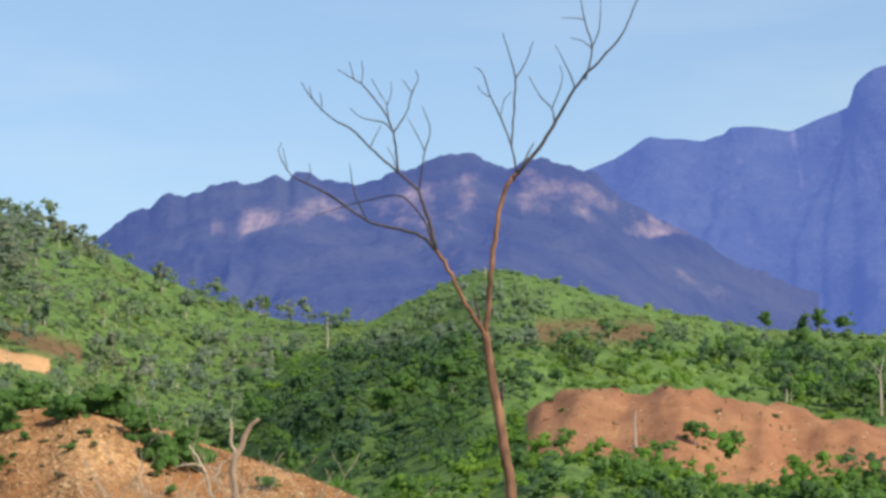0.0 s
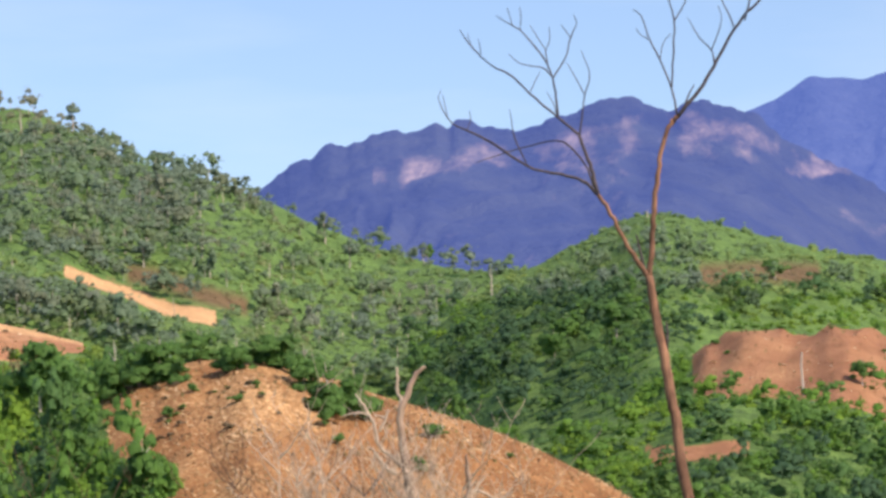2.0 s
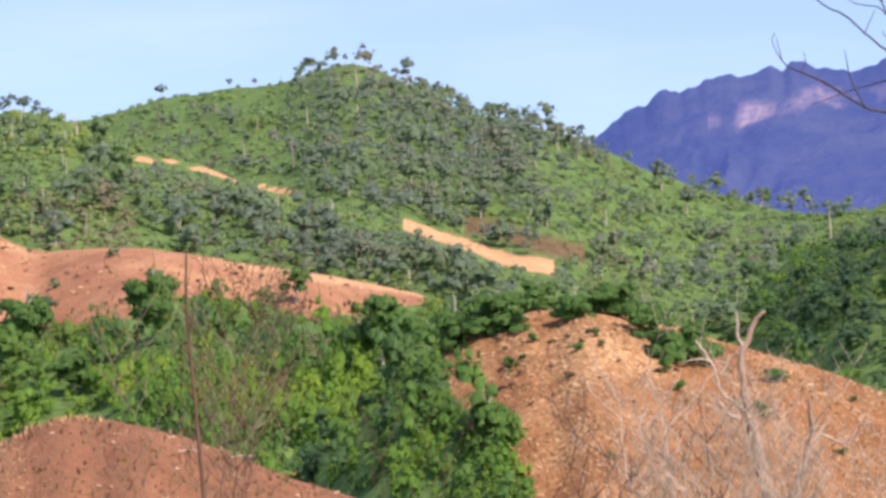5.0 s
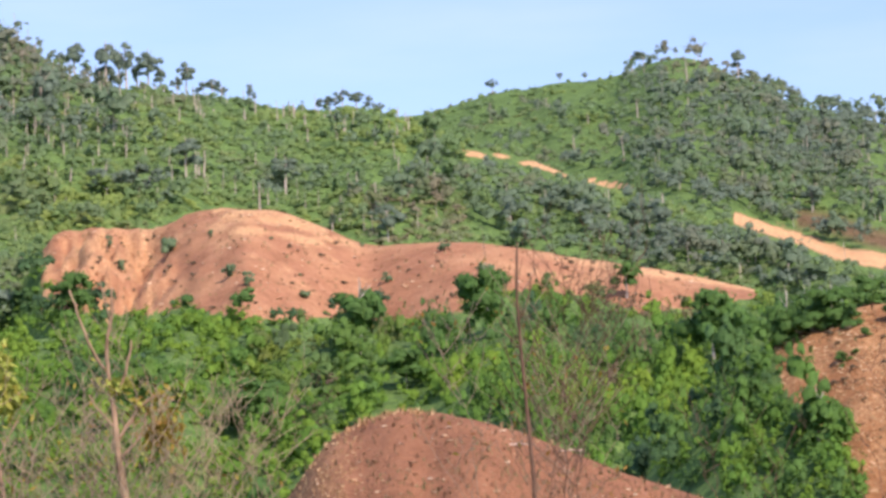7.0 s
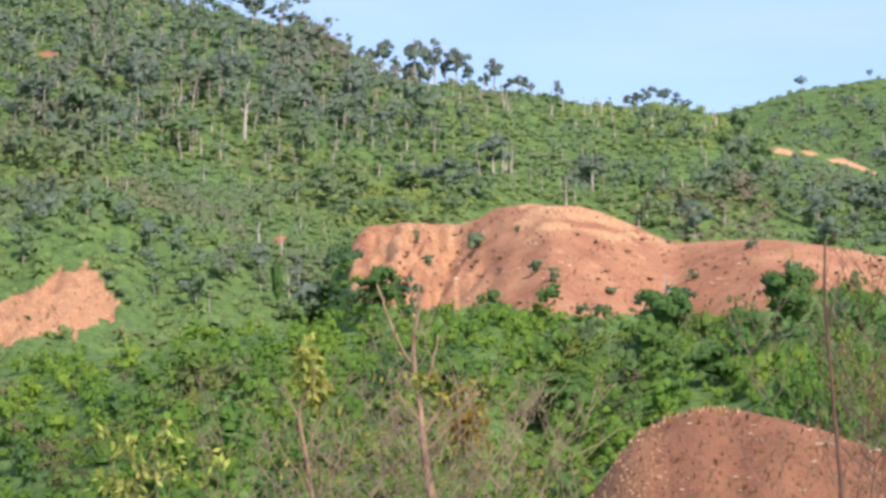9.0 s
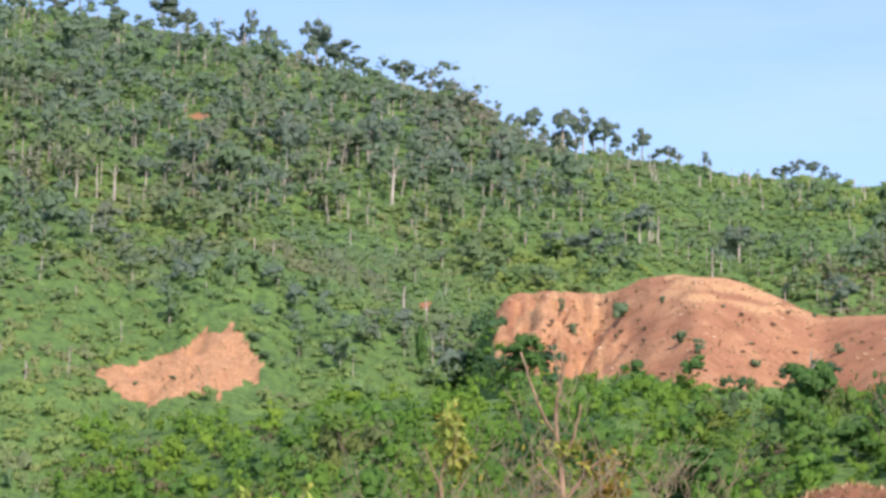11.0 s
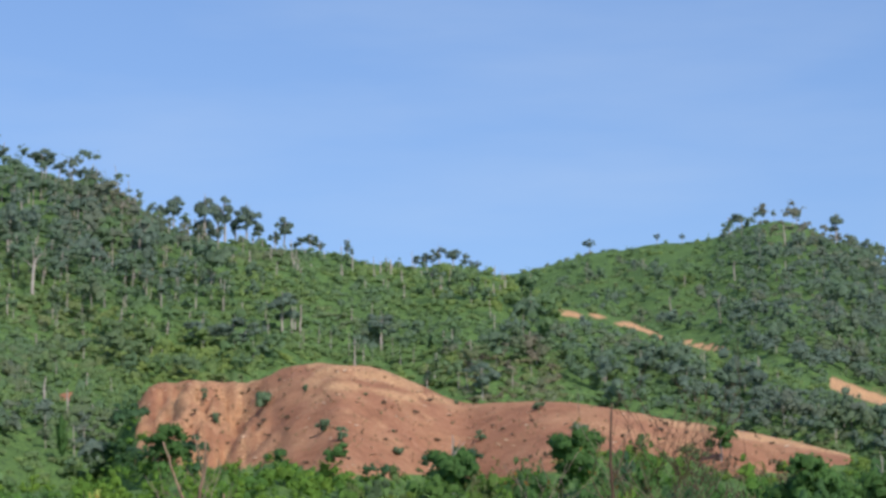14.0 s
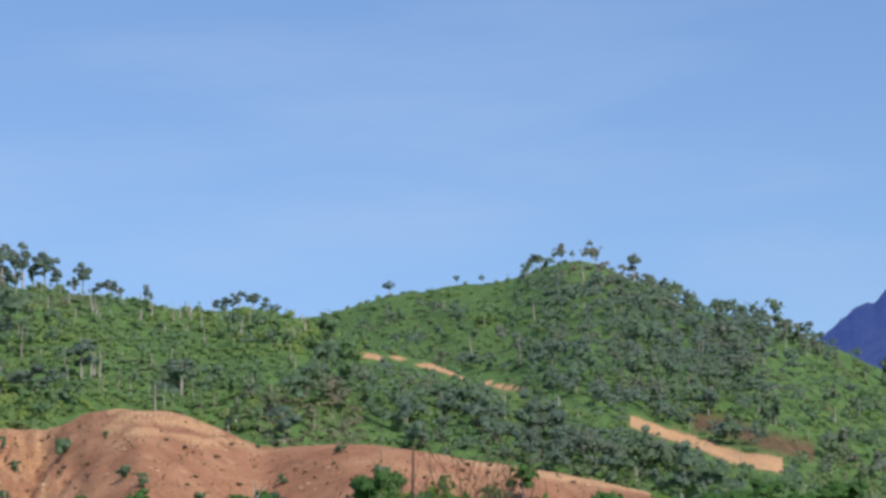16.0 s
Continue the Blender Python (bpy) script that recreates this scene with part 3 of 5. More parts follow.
def merged(points, scales, heights, turns, picks, templates):
    """Copies of crown templates: vertices, normals, triangles and, for each vertex, the number of its plant."""
    allv, alln, allf, owner, count = [], [], [], [], 0
    for k, (tv, tn, tf) in enumerate(templates):
        idx = np.where(picks == k)[0]
        if not len(idx):
            continue
        c, s = np.cos(turns[idx])[:, None], np.sin(turns[idx])[:, None]
        w, h = scales[idx][:, None], heights[idx][:, None]
        x, y, z = tv[:, 0][None], tv[:, 1][None], tv[:, 2][None]
        allv.append((np.stack([(x * c - y * s) * w, (x * s + y * c) * w, z * h], -1) + points[idx][:, None]).reshape(-1, 3))
        x, y, z = tn[:, 0][None], tn[:, 1][None], tn[:, 2][None]
        alln.append(np.stack([x * c - y * s, x * s + y * c, z + 0 * c], -1).reshape(-1, 3))
        allf.append((tf[None] + (np.arange(len(idx)) * len(tv))[:, None, None] + count).reshape(-1, 3))
        owner.append(np.repeat(idx, len(tv)))
        count += len(idx) * len(tv)
    return np.concatenate(allv), np.concatenate(alln), np.concatenate(allf), np.concatenate(owner)


def plants_mesh(name, v, n, f, material, tone, brown=None):
    me = mesh_from(name, v, f, material, {"tone": tone, "brown": tone * 0 if brown is None else brown}, smooth=True)
    me.normals_split_custom_set_from_vertices(n.astype(np.float32))
    return me


SHRUBS = [crown_template(300 + i, 15, 92, 0.95, 0.125, 0.85, (0.13, 0.3), 0.45, 6) for i in range(9)]
LOW_SHRUBS = [crown_template(350 + i, 7, 26, 0.9, 0.2, 0.75, (0.2, 0.4), 0.5, 3) for i in range(9)]
TREES = [crown_template(400 + i, 14, 84, 0.95, 0.14, 0.85, (0.15, 0.32), 0.5, 7) for i in range(9)]
WISPS = [crown_template(450 + i, 6, 60, 1.1, 0.14, 0.85, (0.2, 0.45), 0.5, 0) for i in range(5)]
TUFTS = [crown_template(500 + i, 1, 6, 1.0, 1.0, core=0) for i in range(5)]


def blade_template(seed, blades):
    """A tuft of narrow blades of height 1."""
    rng = np.random.default_rng(seed)
    a, lean = rng.random(blades) * 6.28, rng.uniform(0.05, 0.5, blades)
    foot = np.stack([np.cos(a), np.sin(a), 0 * a], -1) * 0.16
    side = np.stack([-np.sin(a), np.cos(a), 0 * a], -1) * 0.12
    tip = foot + np.stack([np.cos(a) * lean, np.sin(a) * lean, rng.uniform(0.5, 1.0, blades)], -1)
    v = np.stack([foot - side, foot + side, tip], 1).reshape(-1, 3)
    n = np.repeat(np.stack([np.cos(a), np.sin(a), 0 * a + 1.4], -1), 3, axis=0)
    return v, n / np.linalg.norm(n, axis=1)[:, None], np.arange(blades * 3).reshape(-1, 3)


def slash_template(seed, bits):
    """A few dry slivers lying about a spot."""
    rng = np.random.default_rng(seed)
    a = rng.normal(-0.9, 0.6, bits)
    along, across = np.stack([np.cos(a), np.sin(a), 0.42 * np.sin(a) + rng.normal(0, 0.1, bits)], -1), np.stack([-np.sin(a) * 0.4, np.cos(a) * 0.4, 0 * a + 1], -1)
    mid, long = rng.normal(0, 0.35, (bits, 3)) * (1, 1, 0), rng.uniform(0.4, 1.0, (bits, 1))
    mid[:, 2] = 0.12
    v = np.stack([mid - along * long, mid + along * long, mid + across * 0.16], 1).reshape(-1, 3)
    return v, np.tile((0.0, -0.5, 0.87), (bits * 3, 1)), np.arange(bits * 3).reshape(-1, 3)


SLASH = [slash_template(540 + i, 3) for i in range(8)]
BLADES = [blade_template(520 + i, 8) for i in range(6)]
STALKS = [blade_template(530 + i, 4) for i in range(6)]


def scatter(count, rng, near=200, far=1600, hide=0.18):
    """Places on the ground, as dense as they show from the path: bearing and distance."""
    open_sky = np.clip(GE - BEFORE, 0, None)
    near_top = (GE > BEFORE - hide) * 0.008
    weight = np.maximum(open_sky, near_top)
    step = np.gradient(AZ)[:, None]
    weight = weight * np.clip(step, 0, 0.5) * ((GA > -11) & (GA < 36) & (GR > near) & (GR < far))
    flat = np.cumsum(weight.ravel())
    idx = np.searchsorted(flat, rng.random(count) * flat[-1])
    i, j = np.unravel_index(np.clip(idx, 0, GA.size - 1), GA.shape)
    az = AZ[i] + (rng.random(count) - 0.5) * step[i, 0]
    r = RR[j] - rng.random(count) * np.gradient(RR)[j]
    return az, r


def thin_trunks(points, lean, radius, tall):
    """Three-sided tapered trunks as one array of vertices and one of faces."""
    n, ring = len(points), np.radians([0, 120, 240])
    off = np.stack([np.cos(ring), np.sin(ring), 0 * ring], -1)
    low = points[:, None] + off[None] * radius[:, None, None] - np.array((0, 0, 0.5))
    high = points[:, None] + off[None] * radius[:, None, None] * 0.55 + np.stack([lean[:, 0] * tall, lean[:, 1] * tall, tall], -1)[:, None]
    v = np.concatenate([low, high], 1).reshape(-1, 3)
    k = np.arange(n)[:, None, None] * 6
    f = np.array([(0, 1, 4, 3), (1, 2, 5, 4), (2, 0, 3, 5)])[None] + k
    return v, f.reshape(-1, 4)


def place(az, r):
    z, which = land(az, r)
    e = np.degrees(np.arctan2(z - EYE, r))
    return -r * np.sin(np.radians(az)), r * np.cos(np.radians(az)), z, e, which


def build_woods():
    rng = np.random.default_rng(7)
    az, r = scatter(52000, rng)
    keep = rng.random(len(r)) < np.where(r > 735, 0.9, np.where(az < 3, 0.4, 0.265))
    az, r = np.concatenate([az[keep], rng.uniform(10.2, 19.6, 450)]), np.concatenate([r[keep], rng.uniform(330, 425, 450)])
    x, y, z, e, which = place(az, r)
    soil, pale, dry, rust = cover(az, r, e, which)
    above = np.maximum.reduce([cover(az, r, e + d, which)[0] for d in (0.06, 0.13)]) * (which == HILL_NAMES.index("ridge"))
    above = np.maximum(above, np.maximum.reduce([cover(az, r, e + d, which)[0] for d in (0.07, 0.14, 0.22, 0.3)]) * (which == HILL_NAMES.index("far_hill")))
    ok = (soil < 0.4) & ((above < 0.5) | (rng.random(len(r)) < 0.12)) & (which != HILL_NAMES.index("mound"))
    az, r, x, y, z, e, which, dry = (q[ok] for q in (az, r, x, y, z, e, which, dry))
    n = len(az)
    patch, blotch = fbm(x / 80, y / 80, 3, 33), fbm(x / 30, y / 30, 2, 35)
    hill = lambda q: which == HILL_NAMES.index(q)
    aj, ej = az + 1.1 * fbm(x / 90, y / 90, 3, 41) + rng.normal(0, 0.25, n), e + 0.5 * fbm(x / 90, y / 90, 3, 43) + rng.normal(0, 0.12, n)
    share = np.full(n, 0.12)
    share = np.where(hill("wood"), np.where(az > 20, 0.05, 0.16), share)
    share = np.where(hill("ridge"), np.where(aj > 21.5, np.where(ej > 9.2, 0.42, 0.03), np.where(ej > 8.7, 0.07, 0.26)), share)
    share = np.where(hill("far_hill"), np.where((az > 12.6) & (e > 9.0), 0.02, np.where((aj < 8) & (ej < 8.3), 0.14, np.where(ej > 7.9, np.interp(aj, [6.2, 7.6, 10.8, 12.6], [0.34, 0.78, 0.74, 0.12]), 0.32))), share)
    share = np.where(hill("green_hill"), np.where(e > 6.9, 0.03, np.where(aj < -5, 0.4, np.where(aj > -1.5, 0.45, 0.14))), share)
    share = np.where(hill("far_hill") & (az > 9.8) & (az < 11.7) & (e > 9.85), 0.2, np.where(hill("low_wood"), 0.24, share)) + patch * 0.35 + np.where(r > 760, blotch * 0.45, 0)
    share = np.where(r > 760, share * 0.95, share)
    is_tree = (rng.random(n) < share) & (dry < 0.3)
    for d in (0.25, 0.4, 0.5):
        is_tree &= ~((cover(az, r, e + d, which)[0] > 0.5) & (hill("far_hill") | hill("ridge")))
    # single trees alone break the skyline
    for q, crest, lo, hi, gap in (("ridge", RIDGE, 8, 22.2, 0.4), ("far_hill", FAR_HILL, 12.4, 18, 0.3), ("green_hill", GREEN_HILL, -9, 3, 0.35)):
        is_tree &= ~(hill(q) & (az > lo) & (az < hi) & (e > curve(az, crest) - gap))
    # the tall bare trunks stand free
    for a, up in [(25.76, 9.12), (31.13, 9.03), (20.61, 8.43), (20.79, 8.43), (20.71, 8.43), (31.46, 9.18)]:
        is_tree &= ~((np.abs(az - a) < 0.3) & (e < up + 0.1) & (e > up - 0.6))
    size = (r / 500) ** np.where(is_tree, 0.6, 0.85)
    scale = np.where(is_tree, rng.uniform(1.5, 3.1, n) * np.where(rng.random(n) < 0.15, 1.45, 1), np.clip(np.exp(rng.normal(0.5, 0.3, n)), 0.7, 2.5)) * size * np.where(dry > 0.3, 0.6, 1)
    scale = np.where(which == HILL_NAMES.index("wood"), scale * 1.25, scale)
    high = scale * np.where(which == HILL_NAMES.index("wood"), 1.25, 1.0) * np.where(is_tree, rng.uniform(0.8, 1.25, n), rng.uniform(0.7, 1.2, n))
    upright = (hill("wood") | hill("field")) & (az > 7) & (az < 17.5)
    scale, high = np.where(upright, scale * 0.85, scale), np.where(upright, high * rng.uniform(1.0, 1.7, n), high)
    low = ~is_tree & np.isin(which, [HILL_NAMES.index(q) for q in ("ridge", "far_hill", "green_hill")])
    scale, high = np.where(low, scale * rng.uniform(0.8, 1.15, n), scale * 1.08), np.where(low, high * rng.uniform(0.55, 0.95, n), high)
    tall_low = low & (rng.random(n) < 0.2 + 0.35 * fbm(x / 40, y / 40, 3, 45)) & ~((az > 12.6) & (e > 9.2) & hill("far_hill"))
    scale, high = np.where(tall_low, scale * 0.95, scale), np.where(tall_low, high * 1.5, high)
    trim = np.where(hill("green_hill"), np.where(is_tree, 0.75, np.where(e > 6.8, 0.7, 0.8)), np.where(hill("far_hill"), np.where(is_tree, 0.8, 0.66), 1.0))
    scale, high = scale * trim, high * trim
    brink = hill("ridge") & is_tree & (e > curve(az, RIDGE) - 0.4)
    scale, high = np.where(brink, scale * 0.62, scale), np.where(brink, high * 0.62, high)
    edge = hill("wood") & is_tree & (az > 13) & (e > curve(az, WOOD) - 0.4)
    scale, high = np.where(edge, scale * 0.72, scale), np.where(edge, high * 0.72, high)
    foot = low & hill("ridge") & (az > 21.5) & (e < 8.2)
    scale, high = np.where(foot, scale * 1.15, scale), np.where(foot, high * 1.5, high)
    lift = np.where(is_tree, rng.uniform(0.2, 0.9, n) * scale + np.where(hill("ridge") & (az > 16) & (ej > 9.0), rng.uniform(0.2, 0.9, n) * scale, 0), np.where(low, -0.55 * high, -0.35 * scale))
    turns = rng.random(n) * 6.283
    tone = np.where(is_tree, 0.16 + rng.normal(0, 0.1, n), np.where(tall_low, 0.44, 0.62)) + fbm(x / 60, y / 60, 3, 39) * 0.36 + np.where(hill("ridge") & (az > 22) & (e < 9), 0.1, 0) + blotch * 0.26 + rng.normal(0, 0.07, n)
    tone = np.where(hill("field") | hill("wood") | hill("low_wood"), np.where(is_tree, 0.28, 0.5) + fbm(x / 13, y / 13, 3, 37) * 0.55 + rng.normal(0, 0.06, n), tone)
    tone = tone + np.where(hill("wood") & (az > 16.5), 0.1, 0) + np.where(hill("ridge") & (aj > 13) & (aj < 17) & (ej > 8.9), 0.28, 0) + np.where((hill("low_wood") | hill("wood")) & (az < 6), np.where(az > -1, 0.02, -0.02), 0)
    tone = np.clip(tone + np.where(which == HILL_NAMES.index("green_hill"), -0.08, 0) + np.where(which == HILL_NAMES.index("far_hill"), -0.06, 0), 0, 1)
    brown = np.clip(fbm(x / 38, y / 38, 3, 47) * 0.9 - 0.18 + rng.normal(0, 0.1, n), 0, 0.5)
    brown = np.where(hill("ridge") & (az > 22.3) & (az < 25.2) & (e > 9.7), np.clip(brown + rng.normal(0.08, 0.2, n), 0, 0.7), brown)
    brown = np.where(hill("ridge") & (az > 15.5) & (az < 17.6) & (e < 8.2), np.clip(brown + rng.normal(0.3, 0.3, n), 0, 0.9), brown)
    brown = np.where(hill("far_hill") & (az > 9.8) & (az < 11.7) & (e > 9.95), np.clip(brown + 0.5, 0, 0.8), brown)
    brown = np.where(hill("green_hill") | hill("low_wood") | hill("field"), brown * 0.35, brown)
    points = np.stack([x, y, z + lift], -1)
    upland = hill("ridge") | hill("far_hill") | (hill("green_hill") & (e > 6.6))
    arid = (dry > 0.3) | (hill("wood") & (rng.random(n) < 0.5) & (fbm(x / 16, y / 16, 2, 91) > 0.45))
    lush = "lush green scrub and saplings filling the valley"
    for name, mask, temps, mat, follow, label in (
        ("dry_scrub", arid, WISPS, LEAF_ARID, 0.3, "brownish half-dry scrub and bare twigs on the slopes"),
        ("woodland", is_tree & upland & ~arid, TREES, LEAF_HAZY, 0.42, "grey-green trees covering the hillsides"),
        ("scrub", ~is_tree & upland & ~arid, LOW_SHRUBS, LEAF_HAZY, 0.45, "green scrub and regrowth covering the slopes"),
        ("valley_woodland", is_tree & ~upland & ~arid, TREES, LEAF, 0.25, "dark green trees in the valley"),
        ("valley_scrub", ~is_tree & ~upland & ~arid, SHRUBS, LEAF, 0.4, lush),
    ):
        k = np.where(mask)[0]
        v, nrm, f, owner = merged(points[k], scale[k], high[k], turns[k], rng.integers(0, len(temps), len(k)), temps)
        slope = np.stack([-x[k] / r[k] * 0.45, -y[k] / r[k] * 0.45, np.full(len(k), 0.9)], -1)[owner]
        nrm = nrm * (1 - follow) + slope * follow
        tagged(new(name, plants_mesh(name, v, nrm / np.linalg.norm(nrm, axis=1)[:, None], f, mat, tone[k][owner], brown[k][owner])), label, "vegetation", kind="stuff")
    k = np.where(upland & (rng.random(n) < np.where(hill("green_hill"), 0.002, np.where(is_tree, np.where((az > 16) & (ej > 8.6), 0.5, 0.15), np.where(hill("ridge") & (az > 16.6) & (az < 23) & (e > curve(az, RIDGE) - 0.55), 0.22, np.where(hill("ridge") & (az > 16), 0.022, 0.008))))))[0]
    v, f = thin_trunks(np.stack([x, y, z], -1)[k], rng.normal(0, 0.05, (len(k), 2)), rng.uniform(0.09, 0.2, len(k)) * size[k], lift[k] * is_tree[k] + rng.uniform(3.0, 7.0, len(k)))
    tagged(new("woodland_trunks", mesh_from("woodland_trunks", v, f, BARK_PALE)), "thin pale trunks standing among the hillside trees", "vegetation", kind="stuff")


build_woods()


def build_stubble():
    """Dry tufts, sprouts and pale litter on the cleared ground."""
    rng = np.random.default_rng(11)
    az, r = scatter(150000, rng, 150, 800, 0.02)
    x, y, z, e, which = place(az, r)
    soil, pale = cover(az, r, e, which)[:2]
    ok = (soil > 0.6) & np.isin(which, [HILL_NAMES.index(q) for q in ("mound", "field", "spur", "red_spur", "ridge")])
    az, r, x, y, z, e, which, pale = (q[ok][:44000] for q in (az, r, x, y, z, e, which, pale))
    n = len(az)
    hill = lambda q: which == HILL_NAMES.index(q)
    kind, drift = rng.random(n), fbm(x / 7, y / 7, 3, 51)
    rim = hill("mound") & (r > 226) & ((az > 16.6) | (rng.random(n) < 0.15))
    side = hill("mound") & (az > 17.8)
    tall = rng.uniform(0.16, 0.5, n) * (r / 300) ** 0.8
    thin = (hill("ridge") & ((rng.random(n) < 0.6) | (az < 26))) | (hill("spur") & (rng.random(n) < 0.68)) | (hill("red_spur") & (rng.random(n) < 0.75))
    straw = (rim | (side & (kind < 0.5)) | (hill("field") & (kind < 0.2))) & ~thin
    stubble = ~straw & ~thin & (kind + 0.5 * drift < np.where(hill("mound"), 0.22, 0.4))
    litter = ~hill("ridge") & ~straw & ~stubble & ~thin & (kind > np.where(hill("mound"), 0.96, np.where(hill("field"), 0.7, 0.88)))
    stalk = hill("mound") & ~straw & ~thin & (rng.random(n) < 0.1)
    stubble &= ~stalk
    litter &= ~stalk
    tall = tall * np.where(stalk, 2.0, np.where(litter & hill("field"), rng.uniform(0.7, 1.5, n), 1.0))
    tall = tall * np.where(stubble & (rng.random(n) < 0.12), 1.7, 1) * np.where(rim, 1.45, 1)
    points, turns = np.stack([x, y, z - 0.04], -1), rng.random(n) * 6.283
    tone = np.clip(rng.normal(np.where(stalk, 0.2, np.where(litter, 0.6, 0.4)), 0.25, n) - 0.2 * drift, 0, 1)
    for name, mask, temps, wide, high, mat, label in (
        ("dry_stubble", stubble, BLADES, 0.8, 1.0, STRAW_DARK, "brown and olive stubble on the cleared slopes"),
        ("dry_stalks", stalk, STALKS, 0.6, 1.0, STRAW_DARK, "brown stalks standing in the cleared mound"),
        ("dry_grass", straw, BLADES, 1.1, 1.0, STRAW_TAN, "pale dry grass tufts on the cleared slopes"),
        ("slash", litter & hill("field"), SLASH, 1.3, 1.3, STRAW_TAN, "pale cut stalks strewn over the cleared field"),
        ("litter", litter & ~hill("field"), TUFTS, 0.8, 0.3, STRAW_PALE, "pale dry litter strewn over the cleared slopes"),
    ):
        k = np.where(mask)[0]
        v, nrm, f, owner = merged(points[k], tall[k] * wide, tall[k] * high, turns[k] * (0.0 if name == "slash" else 1.0), rng.integers(0, len(temps), len(k)), temps)
        tagged(new(name, plants_mesh(name, v, nrm, f, mat, tone[k][owner])), label, "vegetation", kind="stuff")


build_stubble()


# ---- single trees and bushes ----
def part(name, mesh, parent, label=""):
    ob = new(name, mesh)
    ob.parent = parent
    return tagged(ob, label)


def tube(points, sides=7):
    """A bent tapering limb through (x, y, z, radius) points, closed at both ends."""
    p = np.array(points, dtype=float)
    c, rad = p[:, :3], p[:, 3]
    d = np.gradient(c, axis=0)
    d /= np.linalg.norm(d, axis=1)[:, None]
    u = np.cross(d, (0.31, 0.9, 0.2))
    u /= np.linalg.norm(u, axis=1)[:, None]
    w = np.cross(d, u)
    a = np.arange(sides) * 2 * np.pi / sides
    ring = c[:, None] + (u[:, None] * np.cos(a)[None, :, None] + w[:, None] * np.sin(a)[None, :, None]) * rad[:, None, None]
    n = len(p)
    verts = np.concatenate([ring.reshape(-1, 3), c[:1] - d[:1] * rad[0] * 0.3, c[-1:] + d[-1:] * rad[-1]])
    faces = []
    for i in range(n - 1):
        for j in range(sides):
            k = (j + 1) % sides
            faces.append((i * sides + j, i * sides + k, (i + 1) * sides + k, (i + 1) * sides + j))
    for j in range(sides):
        k = (j + 1) % sides
        faces.append((n * sides, k, j, j))
        faces.append((n * sides + 1, (n - 1) * sides + j, (n - 1) * sides + k, (n - 1) * sides + k))
    return verts, [f if f[2] != f[3] else f[:3] for f in faces]


def limb_mesh(name, points, material, sides=7):
    v, f = tube(points, sides)
    me = bpy.data.meshes.new(name)
    me.from_pydata(v.tolist(), [], f)
    me.polygons.foreach_set("use_smooth", np.ones(len(me.polygons), dtype=bool))
    me.materials.append(material)
    return me


def smooth_path(points, rng, steps=5, rough=0.0):
    """A Catmull-Rom curve through the points, with small kinks."""
    p = np.array(points, dtype=float)
    q = np.concatenate([2 * p[:1] - p[1:2], p, 2 * p[-1:] - p[-2:-1]])
    out = []
    for i in range(1, len(q) - 2):
        for t in np.arange(steps) / steps:
            out.append(0.5 * (2 * q[i] + (q[i + 1] - q[i - 1]) * t + (2 * q[i - 1] - 5 * q[i] + 4 * q[i + 1] - q[i + 2]) * t * t + (3 * q[i] - q[i - 1] - 3 * q[i + 1] + q[i + 2]) * t ** 3))
    out.append(p[-1])
    out = np.array(out)
    out[1:-1, :3] += rng.normal(0, rough, (len(out) - 2, 3))
    out[:, 3] = np.maximum(out[:, 3], 0.004)
    return out


def crown_mesh(name, seed, lobes, leaves, flat, size, tone, spread=0.62, lobe=(0.2, 0.36), mat=None, hub=True):
    v, nrm, f = crown_template(seed, lobes, leaves, flat, size, spread, lobe, hub=hub)
    return plants_mesh(name, v, nrm, f, mat or LEAF, np.full(len(v), tone))


def trunk_mesh(seed, bark, fork=True):
    """A pale slender trunk of height 1, with two limbs reaching into the crown."""
    rng = np.random.default_rng(seed)
    bend = 1.0 if fork else 0.35
    base = smooth_path([(0, 0, -0.03, 0.03), (rng.normal(0, 0.01), rng.normal(0, 0.01), 0.3, 0.024), (rng.normal(0, 0.03) * bend, rng.normal(0, 0.03) * bend, 0.65, 0.014 if fork else 0.02), (rng.normal(0, 0.04) * bend, rng.normal(0, 0.04) * bend, 0.92, 0.006 if fork else 0.012)], rng, 3)
    verts, faces = tube(base, 6)
    verts, faces = list(map(tuple, verts)), list(faces)
    for k in range(3 if fork else 0):
        a, h = rng.random() * 6.28, rng.uniform(0.45, 0.68)
        b = base[int(h * len(base))]
        v, f = tube(smooth_path([(*b[:3], 0.01), (b[0] + 0.09 * math.cos(a), b[1] + 0.09 * math.sin(a), b[2] + 0.1, 0.007), (b[0] + 0.2 * math.cos(a), b[1] + 0.2 * math.sin(a), b[2] + 0.2, 0.003)], rng, 2), 5)
        faces += [tuple(i + len(verts) for i in g) for g in f]
        verts += list(map(tuple, v))
    me = bpy.data.meshes.new("trunk")
    me.from_pydata(verts, [], faces)
    me.materials.append(bark)
    return me


